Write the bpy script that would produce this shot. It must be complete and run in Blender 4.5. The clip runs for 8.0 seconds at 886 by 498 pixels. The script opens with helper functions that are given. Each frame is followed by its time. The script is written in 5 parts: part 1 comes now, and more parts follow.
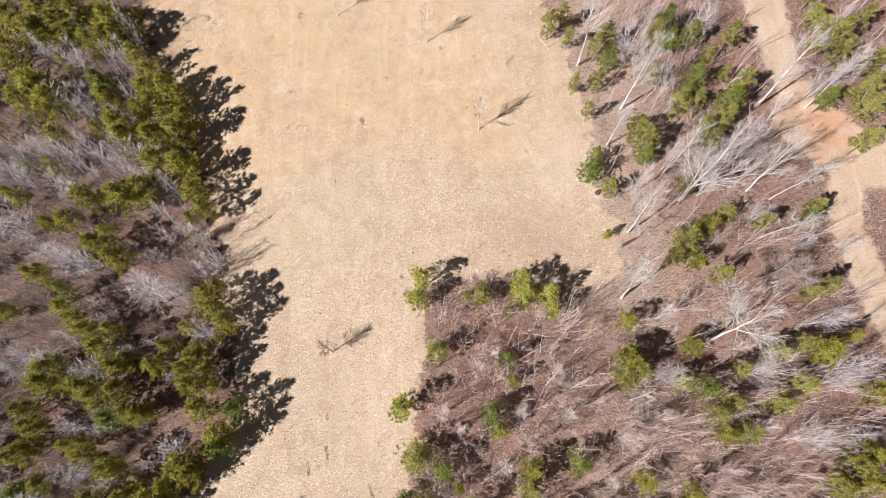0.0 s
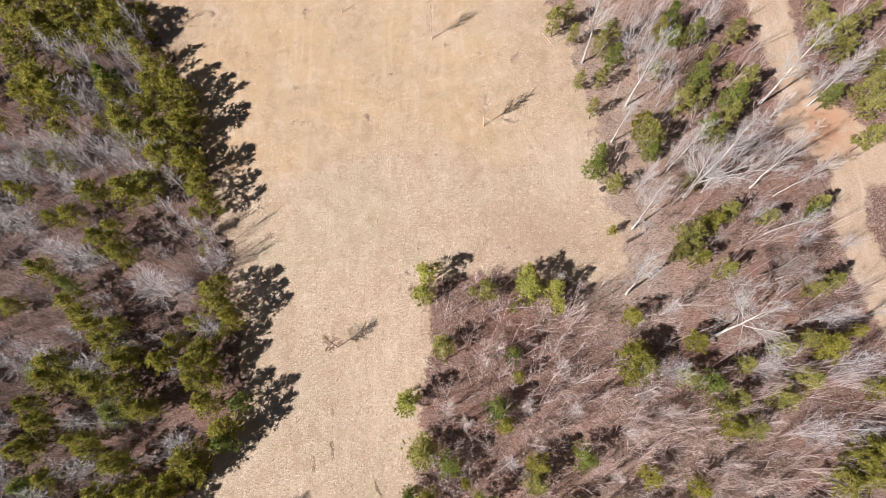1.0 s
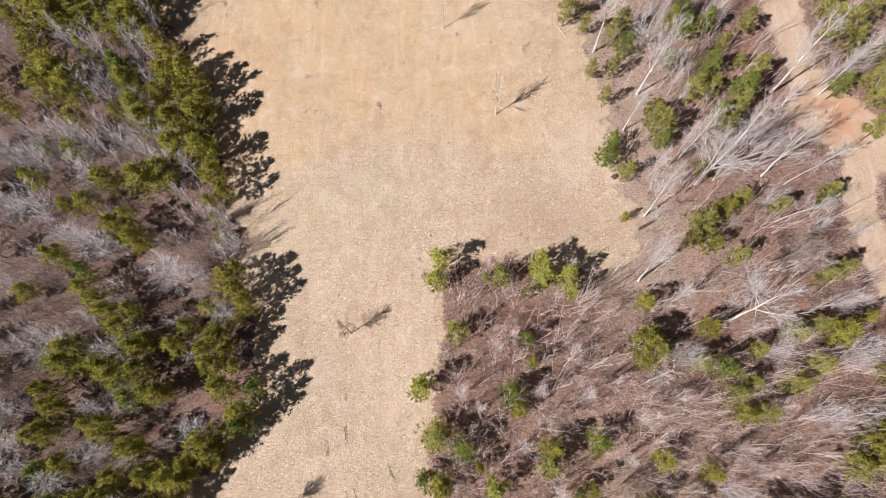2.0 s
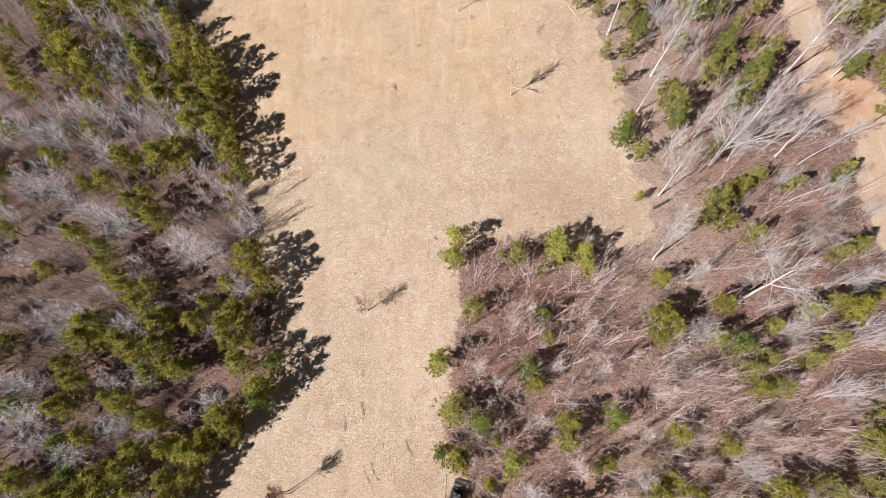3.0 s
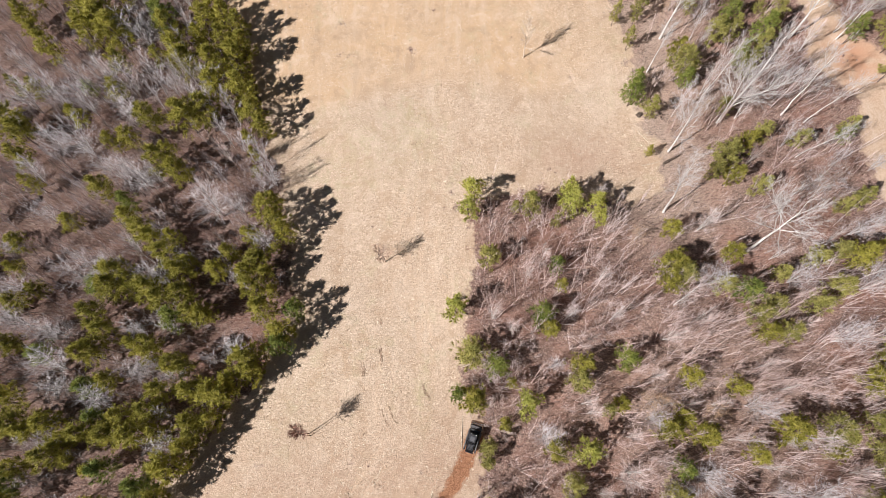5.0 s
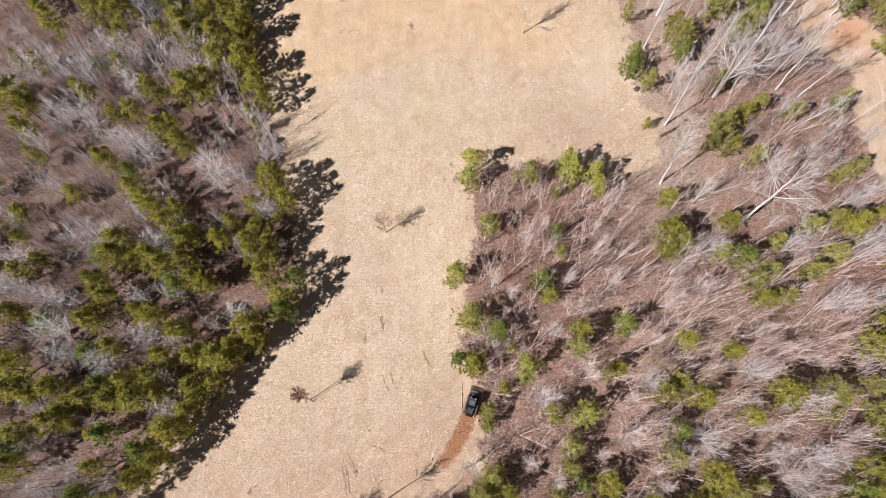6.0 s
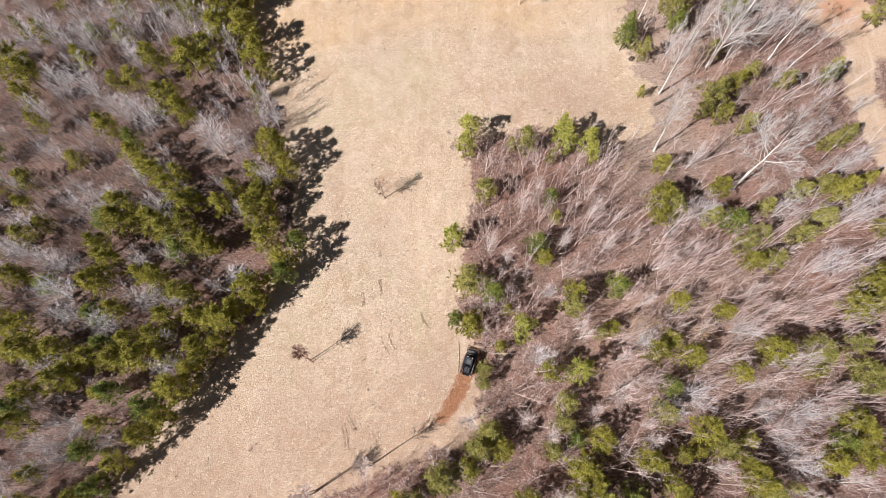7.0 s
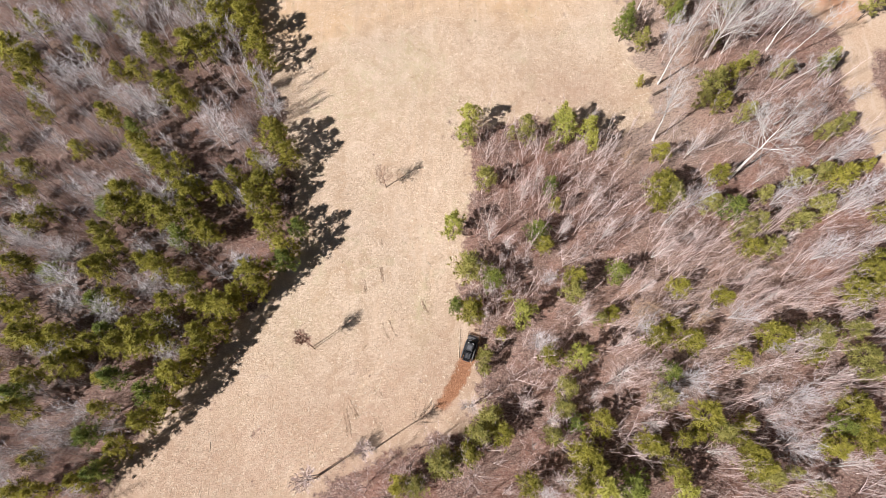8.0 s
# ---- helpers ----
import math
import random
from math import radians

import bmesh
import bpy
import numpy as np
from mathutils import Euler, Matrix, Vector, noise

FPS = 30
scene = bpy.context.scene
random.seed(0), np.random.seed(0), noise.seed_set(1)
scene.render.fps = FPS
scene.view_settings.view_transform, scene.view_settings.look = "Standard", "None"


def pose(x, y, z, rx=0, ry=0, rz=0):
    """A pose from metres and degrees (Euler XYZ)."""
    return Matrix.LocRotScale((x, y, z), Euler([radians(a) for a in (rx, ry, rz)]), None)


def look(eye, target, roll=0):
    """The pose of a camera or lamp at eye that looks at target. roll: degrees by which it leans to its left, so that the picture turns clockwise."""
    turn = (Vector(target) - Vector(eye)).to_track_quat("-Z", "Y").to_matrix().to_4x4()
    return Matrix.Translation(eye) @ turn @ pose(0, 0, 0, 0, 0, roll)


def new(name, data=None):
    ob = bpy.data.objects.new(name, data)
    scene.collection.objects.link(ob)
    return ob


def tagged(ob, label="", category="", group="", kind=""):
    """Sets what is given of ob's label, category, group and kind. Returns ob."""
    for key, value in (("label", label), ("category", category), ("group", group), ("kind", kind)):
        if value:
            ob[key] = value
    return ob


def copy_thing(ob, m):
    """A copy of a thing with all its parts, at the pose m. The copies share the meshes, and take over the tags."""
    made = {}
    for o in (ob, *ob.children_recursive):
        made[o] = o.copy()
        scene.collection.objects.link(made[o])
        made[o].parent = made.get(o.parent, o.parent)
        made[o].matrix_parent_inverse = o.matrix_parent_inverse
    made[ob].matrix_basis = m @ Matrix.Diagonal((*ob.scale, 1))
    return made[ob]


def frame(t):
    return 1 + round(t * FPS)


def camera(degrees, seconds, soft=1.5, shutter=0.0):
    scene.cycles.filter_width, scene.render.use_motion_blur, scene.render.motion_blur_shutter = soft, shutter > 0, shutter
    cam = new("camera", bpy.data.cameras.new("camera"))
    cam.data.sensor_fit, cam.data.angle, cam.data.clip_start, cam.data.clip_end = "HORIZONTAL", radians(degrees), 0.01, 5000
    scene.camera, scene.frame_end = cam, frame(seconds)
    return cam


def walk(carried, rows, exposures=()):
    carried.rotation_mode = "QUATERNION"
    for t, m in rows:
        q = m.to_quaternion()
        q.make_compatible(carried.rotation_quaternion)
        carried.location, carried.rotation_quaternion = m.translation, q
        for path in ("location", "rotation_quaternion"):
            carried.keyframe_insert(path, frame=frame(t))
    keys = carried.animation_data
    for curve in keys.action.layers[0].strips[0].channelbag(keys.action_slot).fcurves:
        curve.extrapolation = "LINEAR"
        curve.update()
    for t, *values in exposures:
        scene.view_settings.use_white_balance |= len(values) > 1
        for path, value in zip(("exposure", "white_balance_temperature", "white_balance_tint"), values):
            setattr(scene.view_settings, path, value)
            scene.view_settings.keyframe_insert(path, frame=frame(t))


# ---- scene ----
cam = camera(79.4, 8.0, 0.68)
PATH = [
    (0, (0.418, 2.296, 63.474), (0.403, 2.981, 61.595), -2.7),
    (0.5, (-0.042, 2.053, 63.473), (-0.058, 2.736, 61.593), -2.8),
    (1, (-0.579, 1.737, 63.387), (-0.583, 2.424, 61.509), -1.7),
    (1.5, (-1.275, 1.073, 63.271), (-1.278, 1.762, 61.394), -1.6),
    (3, (-3.965, -2.651, 62.672), (-3.975, -1.957, 60.796), -1.9),
    (3.5, (-4.711, -4.188, 62.517), (-4.721, -3.491, 60.642), -2.0),
    (4, (-5.281, -5.807, 62.309), (-5.293, -5.103, 60.437), -2.1),
    (4.5, (-5.705, -7.534, 62.148), (-5.716, -6.821, 60.28), -1.9),
    (6, (-6.311, -13.12, 61.484), (-6.313, -12.402, 59.617), -1.1),
    (6.5, (-6.432, -15.061, 61.411), (-6.426, -14.351, 59.541), -0.5),
    (7, (-6.52, -16.744, 61.365), (-6.508, -16.051, 59.489), 0.1),
    (7.5, (-6.574, -17.957, 61.348), (-6.563, -17.264, 59.472), 0.0),
    (8, (-6.576, -18.628, 61.219), (-6.566, -17.925, 59.346), -0.1),
]
EXPOSURES = [(0.0, 0.57), (0.4, 0.44), (1.0, 0.40), (3.0, 0.43), (4.5, 0.47), (6.0, 0.51), (8.0, 0.56)]
walk(cam, [(t, look(eye, target, roll)) for t, eye, target, roll in PATH], EXPOSURES)

# ---- light ----
SUN_ELEVATION, SUN_HEADING = 38.0, 211.0  # degrees; heading counter-clockwise from +x
to_sun = Vector((math.cos(radians(SUN_HEADING)) * math.cos(radians(SUN_ELEVATION)),
                 math.sin(radians(SUN_HEADING)) * math.cos(radians(SUN_ELEVATION)), math.sin(radians(SUN_ELEVATION))))
sun_data = bpy.data.lights.new("sun", "SUN")
sun_data.energy, sun_data.angle, sun_data.color = 5.0, radians(0.53), (1.0, 0.97, 0.965)
sun = new("sun", sun_data)
sun.matrix_world = look(to_sun * 200, (0, 0, 0))
world = bpy.data.worlds.new("sky")
scene.world = world
world.use_nodes = True
sky = world.node_tree.nodes.new("ShaderNodeTexSky")
sky.sky_type, sky.sun_disc = "NISHITA", False
sky.sun_elevation, sky.sun_rotation = radians(SUN_ELEVATION), math.atan2(to_sun.x, to_sun.y)
background = world.node_tree.nodes["Background"]
background.inputs["Strength"].default_value = 0.018
world.node_tree.links.new(sky.outputs[0], background.inputs["Color"])


# ---- material helpers ----
class Nodes:
    """A short way to write a node material."""

    def __init__(self, name, roughness=0.8):
        self.material = bpy.data.materials.new(name)
        self.material.use_nodes = True
        self.tree = self.material.node_tree
        self.bsdf = self.tree.nodes["Principled BSDF"]
        self.bsdf.inputs["Roughness"].default_value = roughness
        self.bsdf.inputs["Specular IOR Level"].default_value = 0.25

    def put(self, socket, value):
        if isinstance(value, bpy.types.NodeSocket):
            self.tree.links.new(value, socket)
        elif isinstance(value, (tuple, list)):
            socket.default_value = (*value, 1.0) if len(value) == 3 and len(socket.default_value) == 4 else value
        else:
            socket.default_value = value

    def coords(self, scale=(1, 1, 1), turn=0.0):
        geo = self.tree.nodes.new("ShaderNodeNewGeometry")
        mapping = self.tree.nodes.new("ShaderNodeMapping")
        mapping.inputs["Scale"].default_value = scale
        mapping.inputs["Rotation"].default_value = (0, 0, radians(turn))
        self.tree.links.new(geo.outputs["Position"], mapping.inputs["Vector"])
        return mapping.outputs[0]

    def local(self):
        return self.tree.nodes.new("ShaderNodeTexCoord").outputs["Object"]

    def noise(self, scale, detail=3.0, vector=None, rough=0.55, distortion=0.0):
        n = self.tree.nodes.new("ShaderNodeTexNoise")
        n.inputs["Scale"].default_value, n.inputs["Detail"].default_value = scale, detail
        n.inputs["Roughness"].default_value, n.inputs["Distortion"].default_value = rough, distortion
        self.tree.links.new(vector if vector is not None else self.coords(), n.inputs["Vector"])
        return n.outputs[0]

    def cells(self, scale, vector=None):
        n = self.tree.nodes.new("ShaderNodeTexVoronoi")
        n.inputs["Scale"].default_value = scale
        self.tree.links.new(vector if vector is not None else self.coords(), n.inputs["Vector"])
        return n.outputs["Color"]

    def spread(self, value, low, high, to_low=0.0, to_high=1.0):
        n = self.tree.nodes.new("ShaderNodeMapRange")
        n.interpolation_type = "SMOOTHSTEP"
        for key, v in (("Value", value), ("From Min", low), ("From Max", high), ("To Min", to_low), ("To Max", to_high)):
            self.put(n.inputs[key], v)
        return n.outputs[0]

    def calc(self, how, a, b=0.0):
        n = self.tree.nodes.new("ShaderNodeMath")
        n.operation = how
        self.put(n.inputs[0], a), self.put(n.inputs[1], b)
        return n.outputs[0]

    def mix(self, factor, a, b, how="MIX"):
        n = self.tree.nodes.new("ShaderNodeMix")
        n.data_type, n.blend_type = "RGBA", how
        self.put(n.inputs[0], factor), self.put(n.inputs[6], a), self.put(n.inputs[7], b)
        return n.outputs[2]

    def attribute(self, name):
        n = self.tree.nodes.new("ShaderNodeAttribute")
        n.attribute_name = name
        return n.outputs["Fac"]

    def object_random(self):
        return self.tree.nodes.new("ShaderNodeObjectInfo").outputs["Random"]

    def island_random(self):
        return self.tree.nodes.new("ShaderNodeNewGeometry").outputs["Random Per Island"]

    def bump(self, height, strength=0.5, distance=0.05):
        n = self.tree.nodes.new("ShaderNodeBump")
        n.inputs["Strength"].default_value, n.inputs["Distance"].default_value = strength, distance
        self.put(n.inputs["Height"], height)
        self.tree.links.new(n.outputs[0], self.bsdf.inputs["Normal"])

    def color(self, value):
        self.put(self.bsdf.inputs["Base Color"], value)
        return self

    def translucent(self, colour, share):
        """Thin leaves let some light through."""
        t = self.tree.nodes.new("ShaderNodeBsdfTranslucent")
        self.put(t.inputs["Color"], colour)
        m = self.tree.nodes.new("ShaderNodeMixShader")
        m.inputs[0].default_value = share
        out = self.tree.nodes["Material Output"]
        self.tree.links.new(self.bsdf.outputs[0], m.inputs[1])
        self.tree.links.new(t.outputs[0], m.inputs[2])
        self.tree.links.new(m.outputs[0], out.inputs["Surface"])


def litter_color(n):
    """Fallen oak leaves: russet, tan and grey-brown flecks with dark patches and painted shade."""
    flecks = n.cells(9.0)
    fleck = n.calc("MULTIPLY", flecks, 1.0)
    fine = n.noise(6.0, 5.0, rough=0.7)
    broad = n.noise(0.22, 3.0)
    c = n.mix(n.spread(fine, 0.35, 0.65), LITTER_DARK, LITTER_MID)
    c = n.mix(n.spread(fleck, 0.55, 0.95), c, LITTER_PALE)
    c = n.mix(n.spread(broad, 0.42, 0.66, 0.0, 0.6), c, LITTER_RUST)
    # fallen needles, with the wood's shade darkened into the same tone
    c = n.mix(n.calc("MULTIPLY", n.attribute("needles_and_shade"), n.spread(fine, 0.3, 0.7, 0.95, 0.45)), c, LITTER_NEEDLES_SHADE)
    c = n.mix(n.calc("MULTIPLY", n.attribute("oak_leaves"), n.spread(fine, 0.3, 0.65, 0.25, 0.9)), c, LITTER_DRY)
    # fallen sticks, and the shade between them painted as near-black streaks
    for turn, scale, tone, share in ((25.0, 1.5, LITTER_STICK, 0.6), (100.0, 1.9, LITTER_SHADE, 0.7), (-35.0, 1.3, LITTER_SHADE, 0.75), (150.0, 1.7, LITTER_STICK, 0.5), (60.0, 2.4, LITTER_STICK, 0.5)):
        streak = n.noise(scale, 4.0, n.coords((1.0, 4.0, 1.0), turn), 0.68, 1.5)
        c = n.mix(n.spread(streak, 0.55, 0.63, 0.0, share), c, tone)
    return c, fine


LITTER_STICK, LITTER_SHADE = (0.44, 0.325, 0.275), (0.035, 0.022, 0.02)
LITTER_NEEDLES_SHADE, LITTER_DRY = (0.085, 0.05, 0.038), (0.60, 0.46, 0.36)
LITTER_DARK, LITTER_MID, LITTER_PALE, LITTER_RUST = (0.075, 0.043, 0.036), (0.285, 0.162, 0.128), (0.54, 0.38, 0.305), (0.29, 0.135, 0.095)


def make_litter():
    n = Nodes("leaf_litter", 0.9)
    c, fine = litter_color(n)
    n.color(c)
    n.bump(fine, 0.9, 0.12)
    return n.material


def make_stubble():
    """Mown dry straw over pale soil, with golden, grey and faintly green patches and worn wheel tracks."""
    n = Nodes("mown_straw", 0.92)
    grain = n.noise(7.5, 6.0, rough=0.75)
    strands = n.noise(3.0, 5.0, n.coords((1.0, 4.0, 1.0), 25.0), 0.7, 1.2)
    clumps = n.noise(1.1, 4.0, rough=0.62)
    cloud = n.noise(0.45, 5.0, rough=0.65, distortion=0.8)
    broad = n.noise(0.09, 3.0)
    rows = n.noise(1.0, 4.0, n.coords((0.9, 0.06, 1.0), 6.0), 0.6)
    broad_two = n.noise(0.16, 3.0, n.coords((1, 1, 1), 70.0))
    c = n.mix(n.spread(grain, 0.36, 0.62), (0.37, 0.275, 0.205), (0.74, 0.595, 0.455))
    c = n.mix(n.spread(strands, 0.52, 0.72, 0.0, 0.6), c, (0.86, 0.725, 0.575))
    c = n.mix(n.spread(clumps, 0.56, 0.74, 0.0, 0.35), c, (0.41, 0.30, 0.21))
    wisps = n.noise(1.5, 5.0, n.coords((1.0, 3.2, 1.0), -38.0), 0.68, 1.8)
    hollows = n.noise(1.7, 5.0, n.coords((1.0, 2.6, 1.0), 62.0), 0.68, 1.6)
    c = n.mix(n.spread(wisps, 0.54, 0.64, 0.0, 0.6), c, (0.93, 0.79, 0.63))
    c = n.mix(n.spread(hollows, 0.55, 0.66, 0.0, 0.5), c, (0.43, 0.315, 0.22))
    for turn, pale in ((12.0, True), (75.0, False), (-50.0, True), (138.0, False)):
        blade = n.noise(2.7, 4.0, n.coords((1.0, 3.4, 1.0), turn), 0.7, 1.2)
        c = n.mix(n.spread(blade, 0.56, 0.64, 0.0, 0.75), c, (1.0, 0.86, 0.68) if pale else (0.36, 0.25, 0.165))
    c = n.mix(n.calc("MULTIPLY", n.attribute("gold"), n.spread(broad_two, 0.3, 0.62, 0.45, 0.85)), c, (0.66, 0.475, 0.30))
    c = n.mix(n.spread(broad, 0.50, 0.70, 0.0, 0.45), c, (0.68, 0.57, 0.46))
    c = n.mix(n.spread(cloud, 0.50, 0.66, 0.0, 0.6), c, (0.50, 0.365, 0.25))
    c = n.mix(n.spread(cloud, 0.32, 0.48, 0.4, 0.0), c, (0.80, 0.68, 0.555))
    c = n.mix(n.spread(rows, 0.52, 0.70, 0.0, 0.4), c, (0.54, 0.41, 0.30))
    c = n.mix(n.spread(rows, 0.30, 0.46, 0.35, 0.0), c, (0.78, 0.65, 0.515))
    green = n.calc("MULTIPLY", n.spread(n.noise(0.28, 4.0), 0.52, 0.68, 0.0, 0.3), n.spread(clumps, 0.4, 0.6))
    c = n.mix(green, c, (0.55, 0.52, 0.34))
    c = n.mix(n.calc("MULTIPLY", n.attribute("rosy"), n.spread(clumps, 0.3, 0.7, 0.35, 0.85)), c, (0.49, 0.345, 0.255))
    worn = n.calc("MULTIPLY", n.attribute("track"), n.spread(clumps, 0.3, 0.62, 0.25, 0.9))
    c = n.mix(worn, c, (0.68, 0.525, 0.39))
    verge = n.calc("MULTIPLY", n.attribute("green"), n.spread(clumps, 0.35, 0.6))
    c = n.mix(verge, c, (0.52, 0.49, 0.28))
    c = n.mix(1.0, c, (0.91, 0.85, 0.815), "MULTIPLY")
    dug = n.spread(n.calc("ADD", n.attribute("earth"), n.calc("MULTIPLY", n.calc("SUBTRACT", n.noise(1.7, 6.0, rough=0.75), 0.5), 1.1)), 0.28, 0.66)
    c = n.mix(dug, c, n.mix(n.spread(grain, 0.4, 0.62), (0.22, 0.095, 0.052), (0.50, 0.255, 0.14)))
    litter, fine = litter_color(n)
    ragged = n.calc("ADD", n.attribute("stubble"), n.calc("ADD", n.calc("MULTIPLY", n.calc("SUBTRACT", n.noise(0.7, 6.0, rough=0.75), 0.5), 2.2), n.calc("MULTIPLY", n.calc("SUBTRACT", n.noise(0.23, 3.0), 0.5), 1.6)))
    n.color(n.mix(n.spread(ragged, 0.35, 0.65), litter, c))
    n.bump(n.mix(0.5, grain, strands), 1.0, 0.16)
    return n.material


def make_dirt():
    """Graded clay track: pale sandy orange with redder scraped places and grit."""
    n = Nodes("clay_dirt", 0.9)
    grain = n.noise(5.0, 6.0, rough=0.72)
    patch = n.noise(0.3, 4.0, distortion=0.6)
    streak = n.noise(0.9, 4.0, n.coords((1.0, 0.22, 1.0), -20.0))
    c = n.mix(n.spread(grain, 0.3, 0.7), (0.43, 0.295, 0.20), (0.60, 0.45, 0.335))
    c = n.mix(n.spread(streak, 0.5, 0.7, 0.0, 0.5), c, (0.64, 0.51, 0.41))
    red = n.calc("MULTIPLY", n.attribute("earth"), n.spread(patch, 0.38, 0.6, 0.15, 0.9))
    c = n.mix(red, c, (0.50, 0.26, 0.16))
    litter, fine = litter_color(n)
    ragged = n.calc("ADD", n.attribute("stubble"), n.calc("MULTIPLY", n.calc("SUBTRACT", n.noise(0.8, 5.0, rough=0.7), 0.5), 1.1))
    n.color(n.mix(n.spread(ragged, 0.35, 0.65), litter, c))
    n.bump(grain, 0.6, 0.08)
    return n.material


def make_straw():
    n = Nodes("loose_straw", 0.85)
    r = n.island_random()
    c = n.mix(n.spread(r, 0.0, 0.6), (0.43, 0.315, 0.215), (0.69, 0.55, 0.40))
    c = n.mix(n.spread(r, 0.5, 0.75), c, (0.93, 0.82, 0.66))
    n.color(n.mix(n.spread(n.island_random(), 0.14, 0.16, 1.0, 0.0), c, (0.22, 0.15, 0.10)))
    return n.material


def make_needles(name, deep, mid, tip):
    n = Nodes(name, 0.6)
    r = n.object_random()
    patch = n.noise(1.3, 3.0)
    blade = n.island_random()
    c = n.mix(n.spread(r, 0.0, 1.0), deep, mid)
    c = n.mix(n.spread(patch, 0.4, 0.65, 0.0, 0.75), c, tip)
    c = n.mix(n.spread(blade, 0.9, 1.0, 0.0, 0.5), c, (0.24, 0.16, 0.05))
    n.color(c)
    n.translucent(c, 0.4)
    return n.material


def make_bark(name, dark, pale, scale=5.0):
    n = Nodes(name, 0.85)
    plates = n.noise(scale, 5.0, n.coords((1, 1, 0.3)), 0.65)
    tone = n.mix(n.spread(plates, 0.35, 0.65), dark, pale)
    n.color(n.mix(n.spread(n.object_random(), 0.0, 1.0, 0.0, 0.35), tone, dark))
    n.bump(plates, 0.5, 0.03)
    return n.material


def make_twigs(name, one, two, three):
    n = Nodes(name, 0.85)
    r = n.island_random()
    stand = n.noise(0.11, 3.0)
    c = n.mix(r, one, two)
    n.color(n.mix(n.spread(stand, 0.4, 0.62, 0.0, 0.8), c, three))
    return n.material


def make_plain(name, colour, roughness=0.5, metallic=0.0, wear=0.3):
    n = Nodes(name, roughness)
    dust = n.noise(6.0, 4.0, n.local())
    n.color(n.mix(n.spread(dust, 0.45, 0.75, 0.0, wear), colour, (0.33, 0.24, 0.17)))
    n.put(n.bsdf.inputs["Metallic"], metallic)
    n.put(n.bsdf.inputs["Roughness"], n.spread(dust, 0.3, 0.7, roughness, min(1.0, roughness + 0.25)))
    return n.material


LITTER, STUBBLE, DIRT, STRAW = make_litter(), make_stubble(), make_dirt(), make_straw()
SCUFF = make_twigs("scuffed_soil", (0.20, 0.13, 0.085), (0.36, 0.25, 0.175), (0.28, 0.18, 0.12))
NEEDLES = make_needles("pine_needles_olive", (0.205, 0.19, 0.034), (0.35, 0.32, 0.056), (0.53, 0.475, 0.11))
NEEDLES_GREEN = make_needles("pine_needles_green", (0.13, 0.17, 0.04), (0.23, 0.265, 0.06), (0.38, 0.40, 0.10))
NEEDLES_SOFT = make_needles("pine_needles_soft", (0.25, 0.238, 0.068), (0.37, 0.348, 0.10), (0.53, 0.48, 0.165))
NEEDLES_PALE = make_needles("pine_needles_pale", (0.38, 0.39, 0.09), (0.48, 0.46, 0.10), (0.58, 0.55, 0.16))
PINE_BARK = make_bark("pine_bark", (0.10, 0.07, 0.055), (0.25, 0.18, 0.14))
STRAW_BARK = make_bark("pale_tan_bark", (0.50, 0.40, 0.31), (0.80, 0.69, 0.57))
WHITE_BARK = make_bark("pale_bark", (0.42, 0.39, 0.365), (0.80, 0.77, 0.735), 3.0)
ASH_BARK = make_bark("ash_bark", (0.42, 0.39, 0.38), (0.72, 0.685, 0.675), 3.0)
TWIG_BARK = make_bark("brown_bark", (0.30, 0.21, 0.16), (0.50, 0.38, 0.30))
GREY_BARK = make_bark("grey_bark", (0.28, 0.245, 0.225), (0.55, 0.495, 0.465))
GREY_TWIGS = make_twigs("grey_twigs", (0.44, 0.335, 0.315), (0.79, 0.67, 0.64), (0.64, 0.485, 0.44))
HAZE_TWIGS = make_twigs("fine_grey_twigs", (0.42, 0.385, 0.37), (0.66, 0.62, 0.60), (0.54, 0.49, 0.475))
FAN_TWIGS = make_twigs("silver_twigs", (0.39, 0.355, 0.36), (0.74, 0.69, 0.70), (0.58, 0.515, 0.515))
WEST_TWIGS = make_twigs("ashen_twigs", (0.27, 0.235, 0.24), (0.56, 0.50, 0.515), (0.42, 0.345, 0.335))
BROWN_TWIGS = make_twigs("brown_twigs", (0.24, 0.14, 0.115), (0.47, 0.32, 0.275), (0.37, 0.215, 0.17))
RED_TWIGS = make_twigs("reddish_twigs", (0.21, 0.11, 0.085), (0.37, 0.205, 0.155), (0.29, 0.16, 0.12))
TAN_LEAFED = make_twigs("tan_pink_twigs", (0.40, 0.27, 0.20), (0.62, 0.46, 0.36), (0.52, 0.37, 0.28))
TAN_TWIGS = make_twigs("tan_twigs", (0.55, 0.44, 0.34), (0.80, 0.69, 0.56), (0.66, 0.54, 0.43))
RUSSET = make_twigs("dry_russet_leaves", (0.25, 0.15, 0.115), (0.42, 0.27, 0.21), (0.33, 0.20, 0.155))
TAN = make_twigs("dry_tan_leaves", (0.40, 0.25, 0.15), (0.60, 0.42, 0.28), (0.50, 0.33, 0.21))
DEAD_WOOD = make_bark("weathered_wood", (0.36, 0.28, 0.20), (0.68, 0.57, 0.45), 4.0)
DARK_WOOD = make_bark("dark_wood", (0.07, 0.05, 0.04), (0.16, 0.12, 0.09), 4.0)


